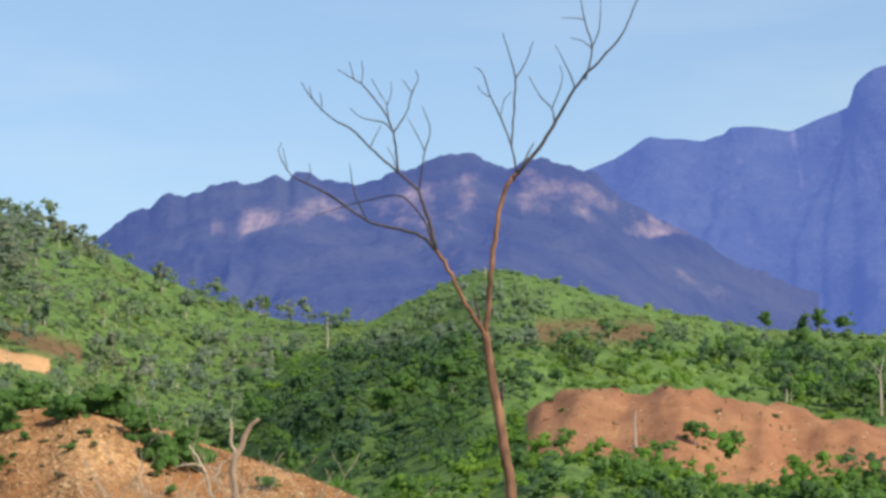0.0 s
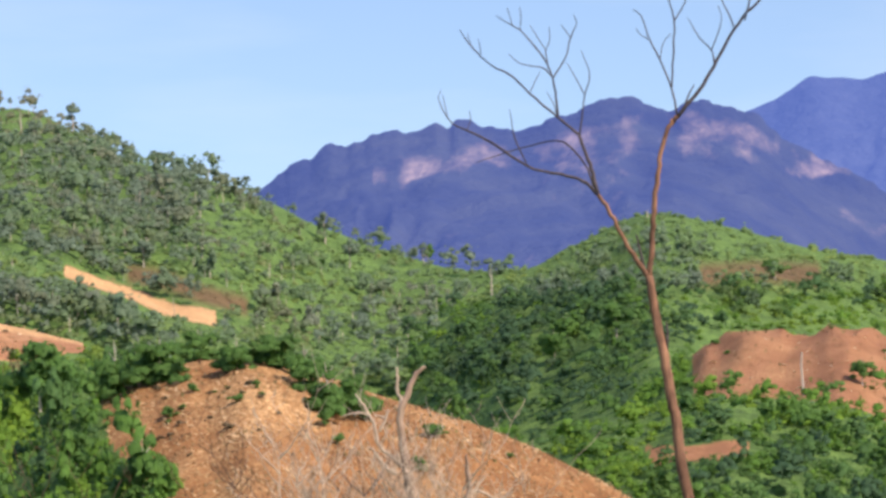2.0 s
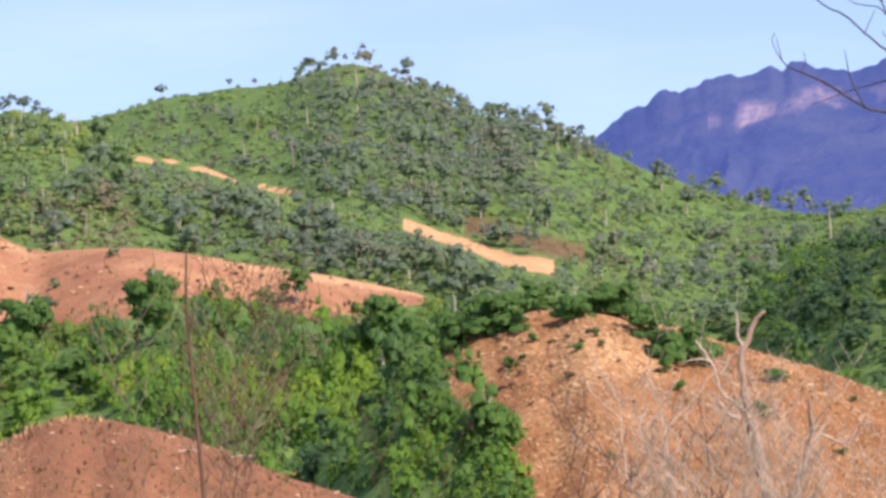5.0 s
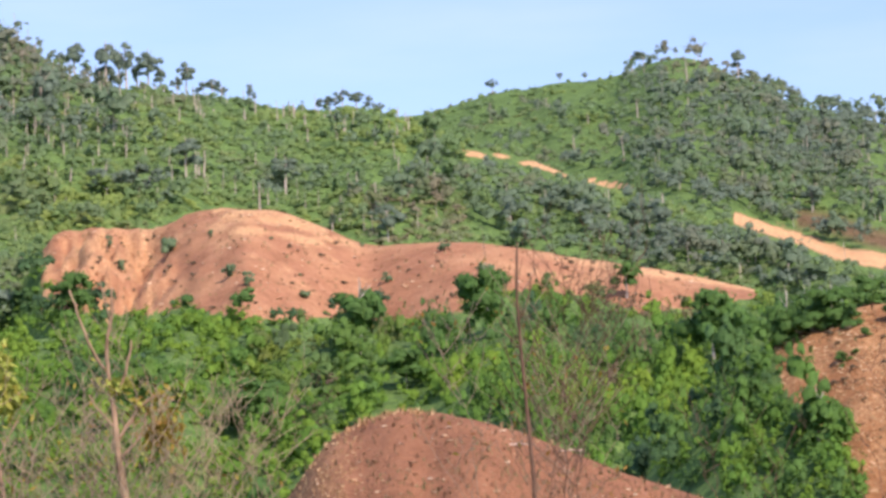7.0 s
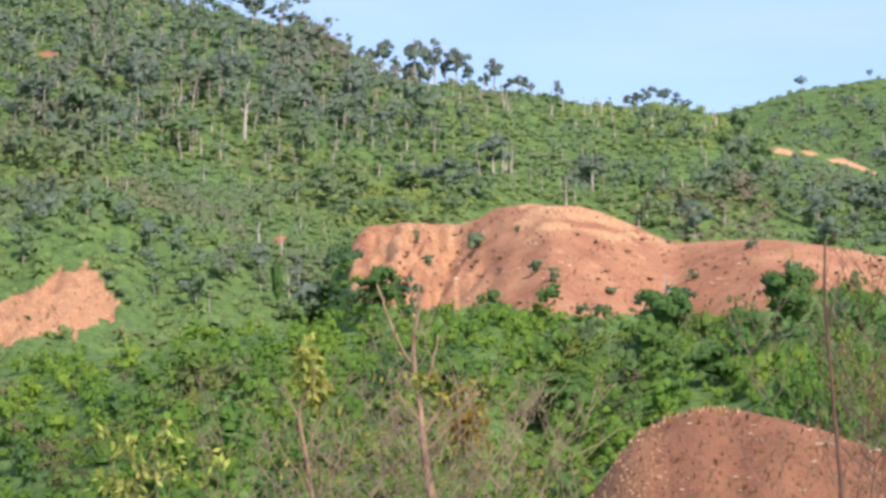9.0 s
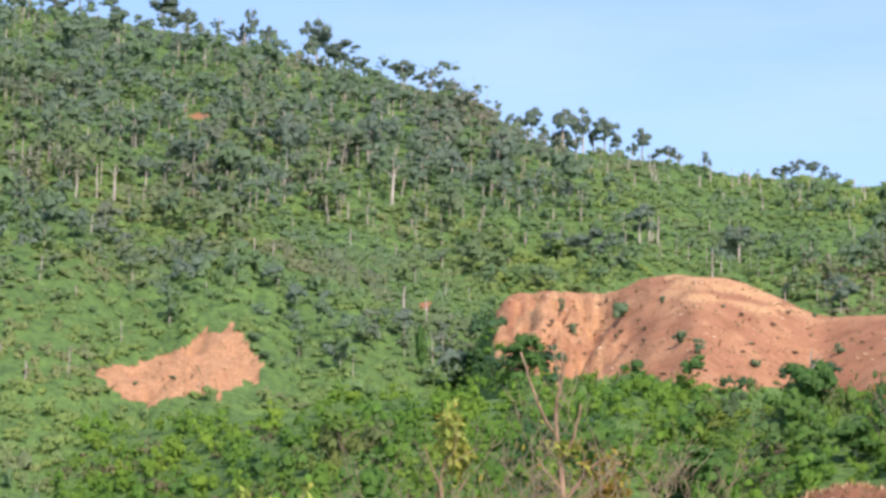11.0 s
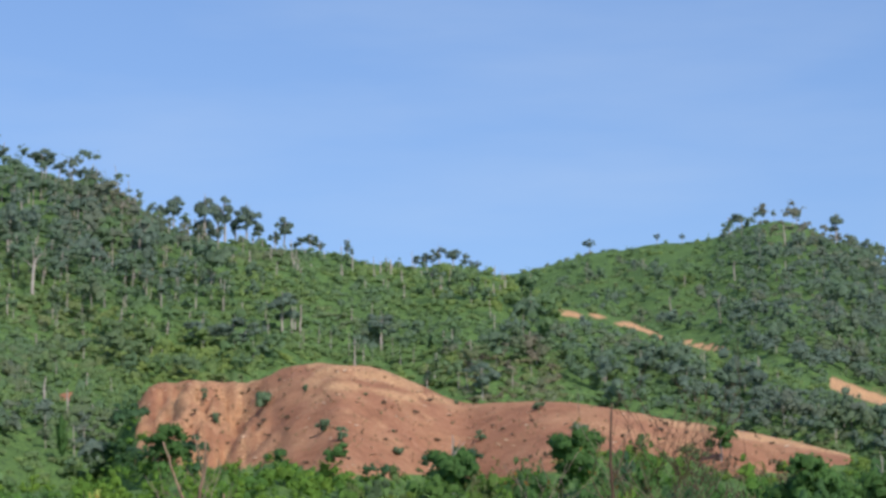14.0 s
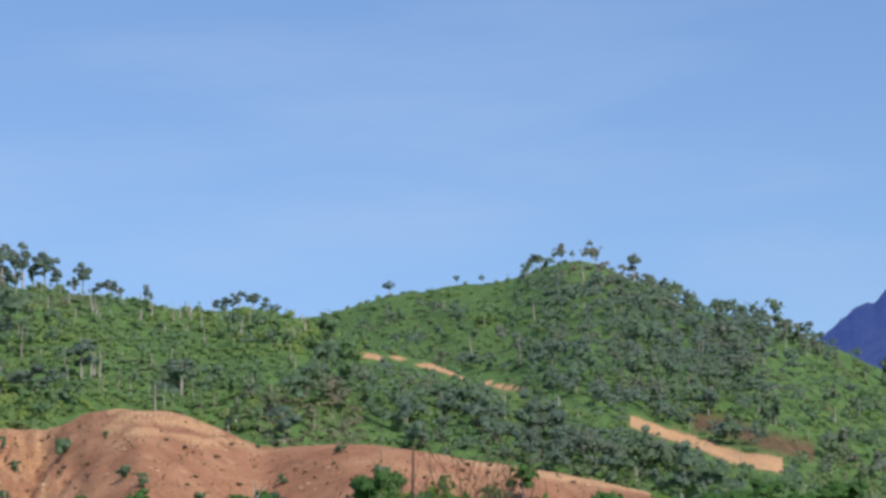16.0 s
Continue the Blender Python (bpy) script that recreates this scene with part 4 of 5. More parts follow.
TRUNKS = [trunk_mesh(600 + i, BARK_PALE) for i in range(5)]
POLES = [trunk_mesh(620 + i, BARK_PALE, False) for i in range(4)]
TALL_CROWNS = [crown_mesh("crown", 640 + i, 17, 700, 0.75, 0.09, 0.0, 0.85, (0.16, 0.34), LEAF_HAZY, False) for i in range(8)]
ROUND_CROWNS = [crown_mesh("crown", 660 + i, 22, 900, 0.9, 0.1, 0.3, 0.85, (0.14, 0.32)) for i in range(5)]
BUSH_MESHES = [crown_mesh("bush", 680 + i, 11, 460, 0.85, 0.12, 0.3, 0.8, (0.16, 0.38)) for i in range(5)]
GREY_BUSHES = [crown_mesh("bush", 720 + i, 9, 400, 0.9, 0.12, 0.3, 0.75, (0.2, 0.4), LEAF_HAZY) for i in range(4)]
DRY_BUSHES = [crown_mesh("bush", 700 + i, 7, 200, 0.85, 0.15, 0.35, 0.8, (0.18, 0.4), LEAF_ARID) for i in range(4)]
LOOKOUT = np.arange(150.0, 1600.0, 1.0)


def stand(az, e, limit=1600):
    """The spot on the ground at a bearing and height over the eye, or the crest behind which it falls away, no farther than limit."""
    z, which = land(np.full(LOOKOUT.shape, az), LOOKOUT)
    up = np.degrees(np.arctan2(z - EYE, LOOKOUT))
    up = np.where(LOOKOUT < limit, up, -90)
    hit = np.where(up >= e)[0]
    i = hit[0] if len(hit) else int(np.argmax(up))
    r = LOOKOUT[i]
    return (-r * math.sin(radians(az)), r * math.cos(radians(az)), float(z[i]))


def tree(az, e, high, wide, crowns, label, group, share=0.74, limit=1600, spread=0.6):
    """A tree of one trunk and one crown; share is how much of its height the crown takes."""
    rng = random.Random(int(az * 1000) + int(e * 100))
    root = new("tree")
    root.location = stand(az, e, limit)
    tagged(root, label, "tree", group)
    t = part("trunk", rng.choice(TRUNKS), root, "pale slender trunk")
    high *= 1.25
    t.scale = (high * 0.8, high * 0.8, high)
    c = part("crown", rng.choice(crowns), root)
    c.location = (0, 0, high * (1 - share) - (0.12 * high if share > 1 else 0))
    c.rotation_euler = (0, 0, rng.random() * 6.28)
    c.scale = (wide * spread, wide * spread, max(high * share * 0.62, wide * 0.42))
    return root


def bare_trunk(az, e, high, wide, label):
    rng = random.Random(int(az * 1000))
    ob = new("dead_tree", rng.choice(TRUNKS if high > 11 else POLES))
    ob.location = stand(az, e)
    ob.scale = (wide * 13, wide * 13, high * 1.05)
    ob.rotation_euler = (rng.uniform(-0.05, 0.05), rng.uniform(-0.06, 0.06), rng.random() * 6.28)
    return tagged(ob, label, "dead tree", "pale bare trunks on the hills")


def bush(az, e, high, wide, label, group, limit, meshes=None):
    rng = random.Random(int(az * 1000) + 3)
    ob = new("bush", rng.choice(meshes or BUSH_MESHES))
    x, y, z = stand(az, e, limit)
    ob.location = (x, y, z - high * 0.08)
    ob.rotation_euler = (0, 0, rng.random() * 6.28)
    ob.scale = (wide * 0.55, wide * 0.55, high * 0.62)
    return tagged(ob, label, "bush", group)


# bearing, height over the eye, tallness and width
for row in [(31.91, 12.60, 13.3, 16.1), (31.31, 12.59, 9.1, 8.6), (30.27, 12.47, 12.6, 14.1), (29.80, 12.34, 9.7, 7.5), (28.78, 12.27, 5.2, 5.2), (28.59, 12.24, 14.1, 5.4), (28.25, 12.07, 9.3, 5.8), (27.28, 11.86, 17.1, 12.5), (26.82, 11.73, 11.3, 12.4), (25.57, 11.55, 9.4, 10.8), (24.85, 11.57, 5.1, 6.1), (23.07, 10.59, 11.1, 9.1), (22.46, 10.08, 17.1, 9.5), (22.08, 10.25, 14.9, 7.9), (21.66, 10.25, 12.9, 8.9), (20.92, 10.10, 10.8, 7.1), (20.60, 10.23, 4.8, 5.0), (20.38, 10.21, 6.8, 6.0), (19.70, 10.11, 6.4, 3.2), (18.21, 9.90, 4.0, 6.4), (17.92, 9.88, 7.1, 4.9), (17.65, 9.85, 5.1, 7.1), (17.40, 9.82, 5.1, 3.2), (17.18, 9.71, 3.2, 3.2)]:
    tree(*row, TALL_CROWNS, "tall dark tree standing on the ridge against the sky", "trees on the skyline", 0.72, 1600, 0.62)
    side = random.Random(int(row[0] * 100)).choice((-1, 1)) * 0.5 * row[3] / 19
    tree(row[0] + side, row[1], row[2] * 0.6, row[3] * 0.6, TALL_CROWNS, "smaller dark tree beside a tall one on the ridge", "trees on the skyline", 0.76, 1600, 0.62)
for row in [(22.48, 8.16, 9.7, 12.9), (21.88, 8.12, 9.7, 13.0), (27.82, 9.74, 16.5, 9.9), (29.72, 9.62, 11.3, 9.6), (30.53, 9.32, 9.4, 6.3), (29.47, 9.14, 7.7, 5.2), (28.38, 10.15, 8.3, 10.0), (20.96, 8.48, 11.8, 11.8), (19.05, 8.23, 10.2, 10.2), (17.10, 7.22, 9.9, 10.4), (23.71, 9.52, 16.6, 10.5), (24.72, 10.36, 12.8, 11.0), (26.24, 10.00, 13.8, 10.3), (31.94, 10.87, 8.7, 10.4)]:
    tree(*row, TALL_CROWNS, "tall grey-green tree with a pale trunk on the wooded slope", "trees on the slopes")
for row in [(15.00, 10.06, 6.7, 6.1), (12.14, 10.51, 6.5, 9.7), (11.43, 10.60, 4.8, 2.7), (10.99, 10.54, 7.5, 5.9), (10.24, 10.07, 13.5, 7.8), (9.66, 9.94, 8.4, 6.8), (9.43, 9.76, 8.9, 6.8), (8.68, 9.51, 5.1, 9.2), (8.29, 9.49, 4.3, 7.6), (7.54, 9.27, 6.1, 5.6), (7.01, 9.00, 6.1, 9.1), (6.74, 8.93, 5.0, 5.5), (8.93, 7.50, 9.4, 9.4), (10.37, 8.21, 9.1, 7.1), (5.43, 7.87, 12.5, 9.6), (4.97, 7.39, 11.1, 7.9), (13.69, 10.22, 4.9, 3.3), (13.20, 10.20, 4.3, 3.2), (3.56, 7.56, 7.3, 5.9)]:
    tree(*row, TALL_CROWNS, "dark tree standing out on the far hill", "trees on the far hill", 0.7)
for row in [(-6.60, 5.60, 7.0, 4.6), (-7.29, 5.47, 7.3, 6.1), (-7.98, 5.47, 9.2, 9.2), (-6.17, 7.22, 5.2, 5.2), (-7.19, 7.01, 6.3, 6.3), (-7.67, 7.00, 5.9, 7.4), (-6.84, 6.36, 8.4, 10.1), (0.83, 5.87, 6.2, 7.0), (-0.12, 5.88, 8.1, 9.4), (1.08, 5.47, 6.9, 8.3), (-3.19, 6.89, 5.2, 7.7), (-5.50, 4.68, 3.4, 3.4), (-4.75, 4.81, 4.0, 5.0), (3.44, 7.60, 6.9, 5.9)]:
    tree(*row, ROUND_CROWNS, "grey-green tree above the cleared red slope", "trees on the green hill", 0.9)
for row in [(17.67, 5.09, 10.9, 8.2), (10.92, 4.53, 10.6, 10.2), (19.70, 3.51, 7.8, 10.4), (9.01, 2.97, 5.4, 3.8), (15.26, 5.35, 10.0, 8.5), (23.10, 5.85, 8.6, 8.4), (16.82, 4.40, 5.2, 7.0), (12.54, 5.99, 7.0, 5.2), (10.27, 3.44, 4.0, 4.0)]:
    tree(*row, ROUND_CROWNS, "dense dark green tree standing out of the scrub", "large trees in the valley wood", 0.86, 640, 0.72)
for row in [(9.52, 5.07, 5.2, 4.6), (8.65, 5.31, 4.3, 5.8), (7.92, 5.76, 3.1, 4.4), (7.17, 5.51, 3.3, 3.6), (6.42, 5.52, 3.4, 5.2), (5.90, 5.11, 4.2, 3.6), (5.44, 4.57, 5.0, 4.1), (4.96, 4.55, 4.7, 4.1), (9.12, 5.60, 3.8, 4.4)]:
    tree(*row, ROUND_CROWNS, "leafy green tree at the edge of the cleared field", "trees along the cleared field", 1.15, 360, 0.88)
for row in [(25.76, 9.12, 16.3, 1.5), (31.13, 9.03, 12.2, 1.1), (31.46, 9.18, 9.5, 0.8), (31.86, 9.11, 7.6, 0.8), (20.79, 8.43, 10.1, 1.0), (20.71, 8.43, 9.8, 1.0), (20.61, 8.43, 10.2, 1.0), (19.56, 7.90, 6.4, 0.5), (18.02, 7.65, 7.4, 0.7), (23.80, 9.52, 7.3, 0.7), (27.70, 10.98, 8.4, 0.9), (26.69, 11.01, 8.5, 0.9), (26.19, 10.00, 6.9, 0.7)]:
    bare_trunk(*row, "bare whitish tree trunk on the wooded slope")
for row in [(11.23, 10.08, 9.8, 1.0), (12.21, 9.44, 8.5, 0.9), (12.50, 8.62, 12.8, 1.1), (13.45, 8.81, 7.8, 0.9), (10.52, 9.95, 8.9, 0.7)]:
    bare_trunk(*row, "thin bare pale trunk on the far hill")
for row in [(-3.63, 4.67, 7.7, 0.7), (-8.29, 5.27, 16.9, 1.2), (2.25, 6.81, 7.7, 0.8), (-6.52, 5.60, 6.1, 0.8), (-6.81, 5.63, 4.6, 0.6)]:
    bare_trunk(*row, "bare pale trunk near the cleared red slope")
for row in [(21.33, 7.05, 6.6, 5.6), (20.51, 7.38, 2.7, 1.7), (20.15, 6.62, 4.2, 3.8), (22.23, 6.76, 4.0, 2.5), (17.14, 6.44, 2.9, 3.1), (16.02, 7.04, 2.7, 3.7), (19.80, 6.44, 3.4, 3.4), (22.44, 7.20, 3.3, 2.3), (17.61, 7.14, 1.5, 1.8), (18.73, 6.18, 2.3, 3.5), (19.35, 7.32, 1.0, 1.5), (18.82, 6.61, 0.9, 1.4), (15.24, 6.51, 4.0, 5.8)]:
    bush(*row, "grey-green bush on the bare reddish spur", "bushes on the bare spur", 760, GREY_BUSHES)
for row in [(8.01, 5.05, 1.5, 1.6), (8.51, 4.64, 1.3, 2.4), (7.23, 4.85, 1.3, 1.7), (8.24, 4.78, 0.8, 1.2), (6.81, 5.15, 1.3, 1.4), (7.63, 5.04, 0.5, 0.9), (7.36, 5.11, 0.5, 0.8), (6.71, 4.98, 0.6, 0.9), (7.09, 5.03, 0.5, 0.7), (3.49, 4.10, 2.0, 2.7), (5.56, 4.38, 0.8, 1.2), (5.31, 4.00, 1.7, 1.5), (8.99, 3.63, 2.8, 2.8), (6.66, 2.80, 1.0, 0.8), (8.52, 4.49, 0.7, 1.0), (2.98, 4.44, 3.2, 2.7), (3.34, 4.12, 1.9, 2.7), (2.00, 3.69, 0.8, 1.3), (3.74, 3.46, 2.4, 2.1), (2.31, 2.69, 0.8, 1.6), (-1.13, 3.71, 1.0, 1.2)]:
    bush(*row, "small green bush on the cleared field", "bushes on the cleared field", 340)
for row in [(8.71, 5.15, 0.9, 1.5), (8.34, 5.24, 0.7, 1.2), (8.57, 4.91, 0.6, 1.0), (7.69, 5.02, 0.6, 1.0), (7.49, 5.36, 0.6, 1.0), (7.36, 5.15, 0.5, 0.9), (7.11, 5.02, 0.6, 1.0), (6.71, 4.96, 0.7, 1.2), (6.92, 5.21, 1.0, 1.7), (9.42, 4.63, 1.1, 1.8), (8.68, 4.2, 0.7, 1.2), (8.49, 4.23, 0.6, 1.0), (8.3, 4.44, 0.7, 1.2), (7.71, 4.56, 0.6, 1.0), (7.4, 4.33, 1.1, 1.8), (5.65, 4.36, 0.8, 1.4), (6.4, 4.61, 0.5, 0.8), (8.11, 3.89, 0.5, 0.8), (6.15, 3.8, 0.5, 0.9), (6.78, 4.34, 0.5, 0.8)]:
    bush(*row, "low olive-brown bush on the cleared field", "dry bushes on the cleared field", 345, DRY_BUSHES)
for row in [(-2.5, 6.0, 1.8, 2.6), (-3.3, 5.92, 1.4, 2.0), (-2.0, 5.7, 1.8, 2.4), (-4.2, 5.9, 1.0, 1.4), (-5.2, 5.4, 1.0, 1.6), (-2.2, 5.5, 1.2, 1.8), (-6.3, 5.3, 1.2, 1.8)]:
    bush(*row, "green bush on the bare red slope", "bushes on the red slope", 620)

for k in range(60):
    spot = random.Random(300 + k)
    a = spot.uniform(11.5, 23.2) if k < 46 else spot.uniform(20.7, 22.4)
    up = spot.uniform(6.0, float(np.interp(a, [11, 14.6, 17.5, 19.9, 23], [6.3, 6.95, 7.05, 7.8, 7.5])))
    wide = spot.uniform(0.9, 2.0)
    bush(a, up, wide * spot.uniform(0.5, 0.9), wide, "small dark withered bush on the bare reddish spur", "withered bushes on the spur", 760, DRY_BUSHES)
bush(25.16, 6.0, 16.5, 3.0, "tall dead trunk wrapped in dark climbing leaves", "", 760, ROUND_CROWNS)
for row in [(28.35, 6.5, 3.2, 5.0), (28.15, 6.2, 2.6, 4.0), (29.9, 5.75, 1.4, 2.2), (30.6, 5.6, 1.2, 1.8)]:
    bush(*row, "dark grey-green bush at the edge of the earth scar", "bushes round the earth scar", 900, GREY_BUSHES)
bare_trunk(25.5, 7.0, 9.0, 0.9, "bare whitish tree trunk above the green slope")
for k in range(13):
    spot = random.Random(900 + k)
    a = 17.3 + 0.27 * k + spot.uniform(-0.1, 0.1)
    up = float(np.interp(a, [17.2, 18.5, 19.9, 21], [7.25, 7.75, 8.05, 8.0])) + spot.uniform(0.0, 0.2)
    bare_trunk(a, up, spot.uniform(4.5, 8.5), spot.uniform(0.28, 0.42), "thin bare pale trunk above the cleared spur")


# ---- dead trees in front ----
class Growth:
    """A dead tree under way: its root, its wood so far and its own chance."""
    root, wood, rng, bark, thin, slim = None, [], None, None, None, 1.0


def begin(name, az, r, label, bark, seed, category="dead tree", thin=None, slim=1.0):
    z = float(land(np.array([az]), np.array([float(r)]))[0][0])
    root = new(name)
    root.matrix_world = pose(-r * math.sin(radians(az)), r * math.cos(radians(az)), z, 0, 0, az)
    tagged(root, label, category)
    Growth.root, Growth.wood, Growth.rng, Growth.bark, Growth.thin, Growth.slim = root, [], np.random.default_rng(seed), bark, thin or bark, slim
    return root


def limb(points, depth=0.12):
    """One limb: across, up and radius. It springs from the nearest wood and leans towards or away from the viewer."""
    p, rng = np.array(points) * (1, 1, Growth.slim), Growth.rng
    first = not len(Growth.wood)
    if first:
        slope = np.clip((p[0, 0] - p[1, 0]) / (p[0, 1] - p[1, 1]), -0.3, 0.3)
        p = np.concatenate([[(p[0, 0] - slope * p[0, 1] * 0.9, -0.3, p[0, 2] * 1.45), (p[0, 0] - slope * p[0, 1] * 0.5, p[0, 1] * 0.5, p[0, 2] * 1.15)], p])
        y = np.zeros(len(p))
    else:
        w = np.array(Growth.wood)
        near = np.argmin((w[:, 0] - p[0, 0]) ** 2 + (w[:, 2] - p[0, 1]) ** 2)
        run = np.concatenate([[0], np.cumsum(np.linalg.norm(np.diff(p[:, :2], axis=0), axis=1))])
        y = w[near, 1] + run * rng.uniform(-depth, depth)
    path = smooth_path(np.stack([p[:, 0], y, p[:, 1], p[:, 2]], -1), rng, 5, float(p[:, 2].mean()) * (0.1 if first else 0.28))
    Growth.wood += path[:, :3].tolist()
    part("trunk" if first else "branch", limb_mesh("trunk" if first else "branch", path, Growth.bark if p[:, 2].mean() > 0.036 else Growth.thin, 9 if first else 6), Growth.root)


begin("dead_tree", -1.22, 50, "tall leafless burnt tree with two forking limbs", BARK_BURNT, 1, thin=BARK_DARK, slim=0.85)
limb([(-0.00, 5.96, 0.108), (-0.10, 6.73, 0.104), (-0.20, 7.50, 0.099), (-0.31, 8.16, 0.090), (-0.38, 8.73, 0.080)])
limb([(-0.14, 7.49, 0.038), (-0.11, 7.73, 0.028), (-0.12, 7.95, 0.019)])
limb([(-0.38, 8.73, 0.057), (-0.58, 9.03, 0.052), (-0.76, 9.36, 0.042), (-0.97, 9.80, 0.042), (-1.18, 10.15, 0.042)])
limb([(-1.18, 10.15, 0.038), (-1.43, 10.39, 0.033), (-1.86, 10.52, 0.028), (-2.34, 10.66, 0.024), (-3.01, 11.13, 0.024), (-3.58, 11.43, 0.014), (-3.79, 11.81, 0.009), (-3.76, 11.98, 0.007)])
limb([(-2.34, 10.66, 0.014), (-2.54, 11.14, 0.014), (-2.61, 11.63, 0.007)])
limb([(-3.34, 11.30, 0.009), (-3.27, 11.48, 0.009), (-3.29, 11.63, 0.007)])
limb([(-3.65, 11.49, 0.009), (-3.69, 11.71, 0.009), (-3.73, 11.91, 0.007)])
limb([(-1.25, 10.29, 0.024), (-1.36, 10.63, 0.019), (-1.61, 10.96, 0.019), (-1.85, 11.08, 0.014), (-2.43, 10.98, 0.012), (-3.20, 10.75, 0.007)])
limb([(-1.18, 10.15, 0.042), (-1.28, 10.59, 0.038), (-1.40, 10.97, 0.033), (-1.45, 11.17, 0.028)])
limb([(-1.45, 11.17, 0.028), (-1.85, 11.53, 0.024), (-2.27, 11.92, 0.019), (-2.56, 12.22, 0.019), (-2.94, 12.45, 0.014), (-3.24, 12.77, 0.014), (-3.42, 13.05, 0.007)])
limb([(-3.22, 12.74, 0.009), (-3.26, 12.87, 0.009), (-3.28, 12.99, 0.007)])
limb([(-3.07, 12.61, 0.009), (-3.08, 12.75, 0.009), (-3.10, 12.87, 0.007)])
limb([(-2.27, 11.92, 0.012), (-2.17, 12.12, 0.009), (-2.08, 12.30, 0.007)])
limb([(-1.80, 11.52, 0.024), (-1.82, 11.76, 0.024), (-1.87, 12.18, 0.019)])
limb([(-1.87, 12.18, 0.019), (-2.00, 12.50, 0.017), (-2.32, 12.95, 0.014), (-2.52, 13.10, 0.012), (-2.80, 13.28, 0.007)])
limb([(-2.52, 13.10, 0.009), (-2.57, 13.30, 0.009), (-2.60, 13.42, 0.007)])
limb([(-2.40, 13.04, 0.009), (-2.37, 13.24, 0.009), (-2.39, 13.41, 0.007)])
limb([(-1.95, 12.43, 0.014), (-1.97, 12.65, 0.012), (-1.90, 12.84, 0.009), (-1.90, 13.06, 0.007)])
limb([(-1.97, 12.65, 0.009), (-2.11, 12.90, 0.009), (-2.23, 13.12, 0.007)])
limb([(-1.87, 12.18, 0.017), (-1.64, 12.54, 0.014), (-1.55, 12.88, 0.014), (-1.44, 13.13, 0.009), (-1.48, 13.29, 0.007)])
limb([(-1.55, 12.88, 0.009), (-1.63, 13.01, 0.009), (-1.70, 13.11, 0.007)])
limb([(-1.87, 12.18, 0.014), (-2.03, 12.35, 0.014), (-2.41, 12.44, 0.009), (-2.60, 12.61, 0.007)])
limb([(-1.45, 11.17, 0.019), (-1.34, 11.85, 0.014), (-1.24, 12.19, 0.012), (-1.37, 12.60, 0.007)])
limb([(-1.34, 11.85, 0.012), (-1.50, 12.19, 0.009), (-1.62, 12.41, 0.007)])
limb([(-1.82, 11.53, 0.012), (-1.89, 11.76, 0.009), (-1.98, 11.94, 0.007)])
limb([(-0.45, 8.85, 0.028), (-0.51, 9.17, 0.024), (-0.57, 9.46, 0.014)])
limb([(-0.37, 8.73, 0.061), (-0.28, 9.59, 0.057), (-0.24, 10.03, 0.057), (-0.12, 10.76, 0.047), (0.06, 11.29, 0.047), (0.21, 11.47, 0.047)])
limb([(0.21, 11.47, 0.024), (0.13, 11.96, 0.019), (-0.05, 12.46, 0.017), (-0.21, 12.80, 0.014), (-0.33, 13.20, 0.012), (-0.47, 13.32, 0.007)])
limb([(-0.21, 12.80, 0.009), (-0.35, 12.89, 0.009), (-0.43, 13.01, 0.007)])
limb([(-0.05, 12.46, 0.012), (0.02, 12.75, 0.009), (0.15, 12.90, 0.007)])
limb([(0.13, 11.96, 0.019), (0.19, 12.60, 0.019), (0.22, 13.09, 0.017), (0.16, 13.38, 0.014), (0.03, 13.88, 0.009)])
limb([(0.22, 13.10, 0.014), (0.40, 13.38, 0.012), (0.55, 13.76, 0.007)])
limb([(0.21, 11.47, 0.042), (0.60, 11.91, 0.038), (0.91, 12.39, 0.033), (1.23, 12.92, 0.028), (1.63, 13.35, 0.024), (2.00, 13.74, 0.019), (2.25, 14.22, 0.014), (2.45, 14.71, 0.009)])
limb([(0.31, 11.56, 0.024), (0.38, 11.78, 0.019), (0.51, 12.01, 0.012)])
limb([(0.87, 12.35, 0.019), (0.83, 12.58, 0.014), (0.63, 12.83, 0.012), (0.45, 13.18, 0.007)])
limb([(0.83, 12.58, 0.014), (1.02, 13.07, 0.009), (0.98, 13.34, 0.007)])
limb([(1.23, 12.92, 0.014), (1.16, 13.16, 0.014), (0.92, 13.68, 0.007)])
limb([(1.41, 13.06, 0.019), (1.54, 13.59, 0.017), (1.42, 14.09, 0.014), (1.34, 14.64, 0.009)])
limb([(1.42, 14.09, 0.012), (1.23, 14.12, 0.009), (1.04, 14.13, 0.007)])
limb([(1.54, 13.59, 0.012), (1.37, 13.73, 0.009), (1.18, 13.78, 0.007)])
limb([(1.54, 13.59, 0.012), (1.67, 13.94, 0.012), (1.71, 14.43, 0.007)])
begin("dead_tree", 3.98, 50, "short bleached dead tree with a forked top", BARK_WEATHERED, 2, thin=BARK_BLEACHED)
limb([(0.12, 4.94, 0.113), (0.04, 5.39, 0.099), (-0.02, 5.77, 0.080), (-0.07, 6.20, 0.066), (-0.09, 6.53, 0.061), (-0.01, 6.78, 0.057), (0.17, 7.19, 0.042), (0.34, 7.33, 0.028)])
limb([(-0.04, 6.75, 0.038), (-0.13, 6.96, 0.028), (-0.11, 7.20, 0.024), (-0.13, 7.34, 0.014)])
limb([(-0.07, 5.68, 0.042), (-0.25, 5.85, 0.038), (-0.46, 6.07, 0.033), (-0.54, 6.42, 0.028), (-0.70, 6.74, 0.024), (-0.82, 6.93, 0.014)])
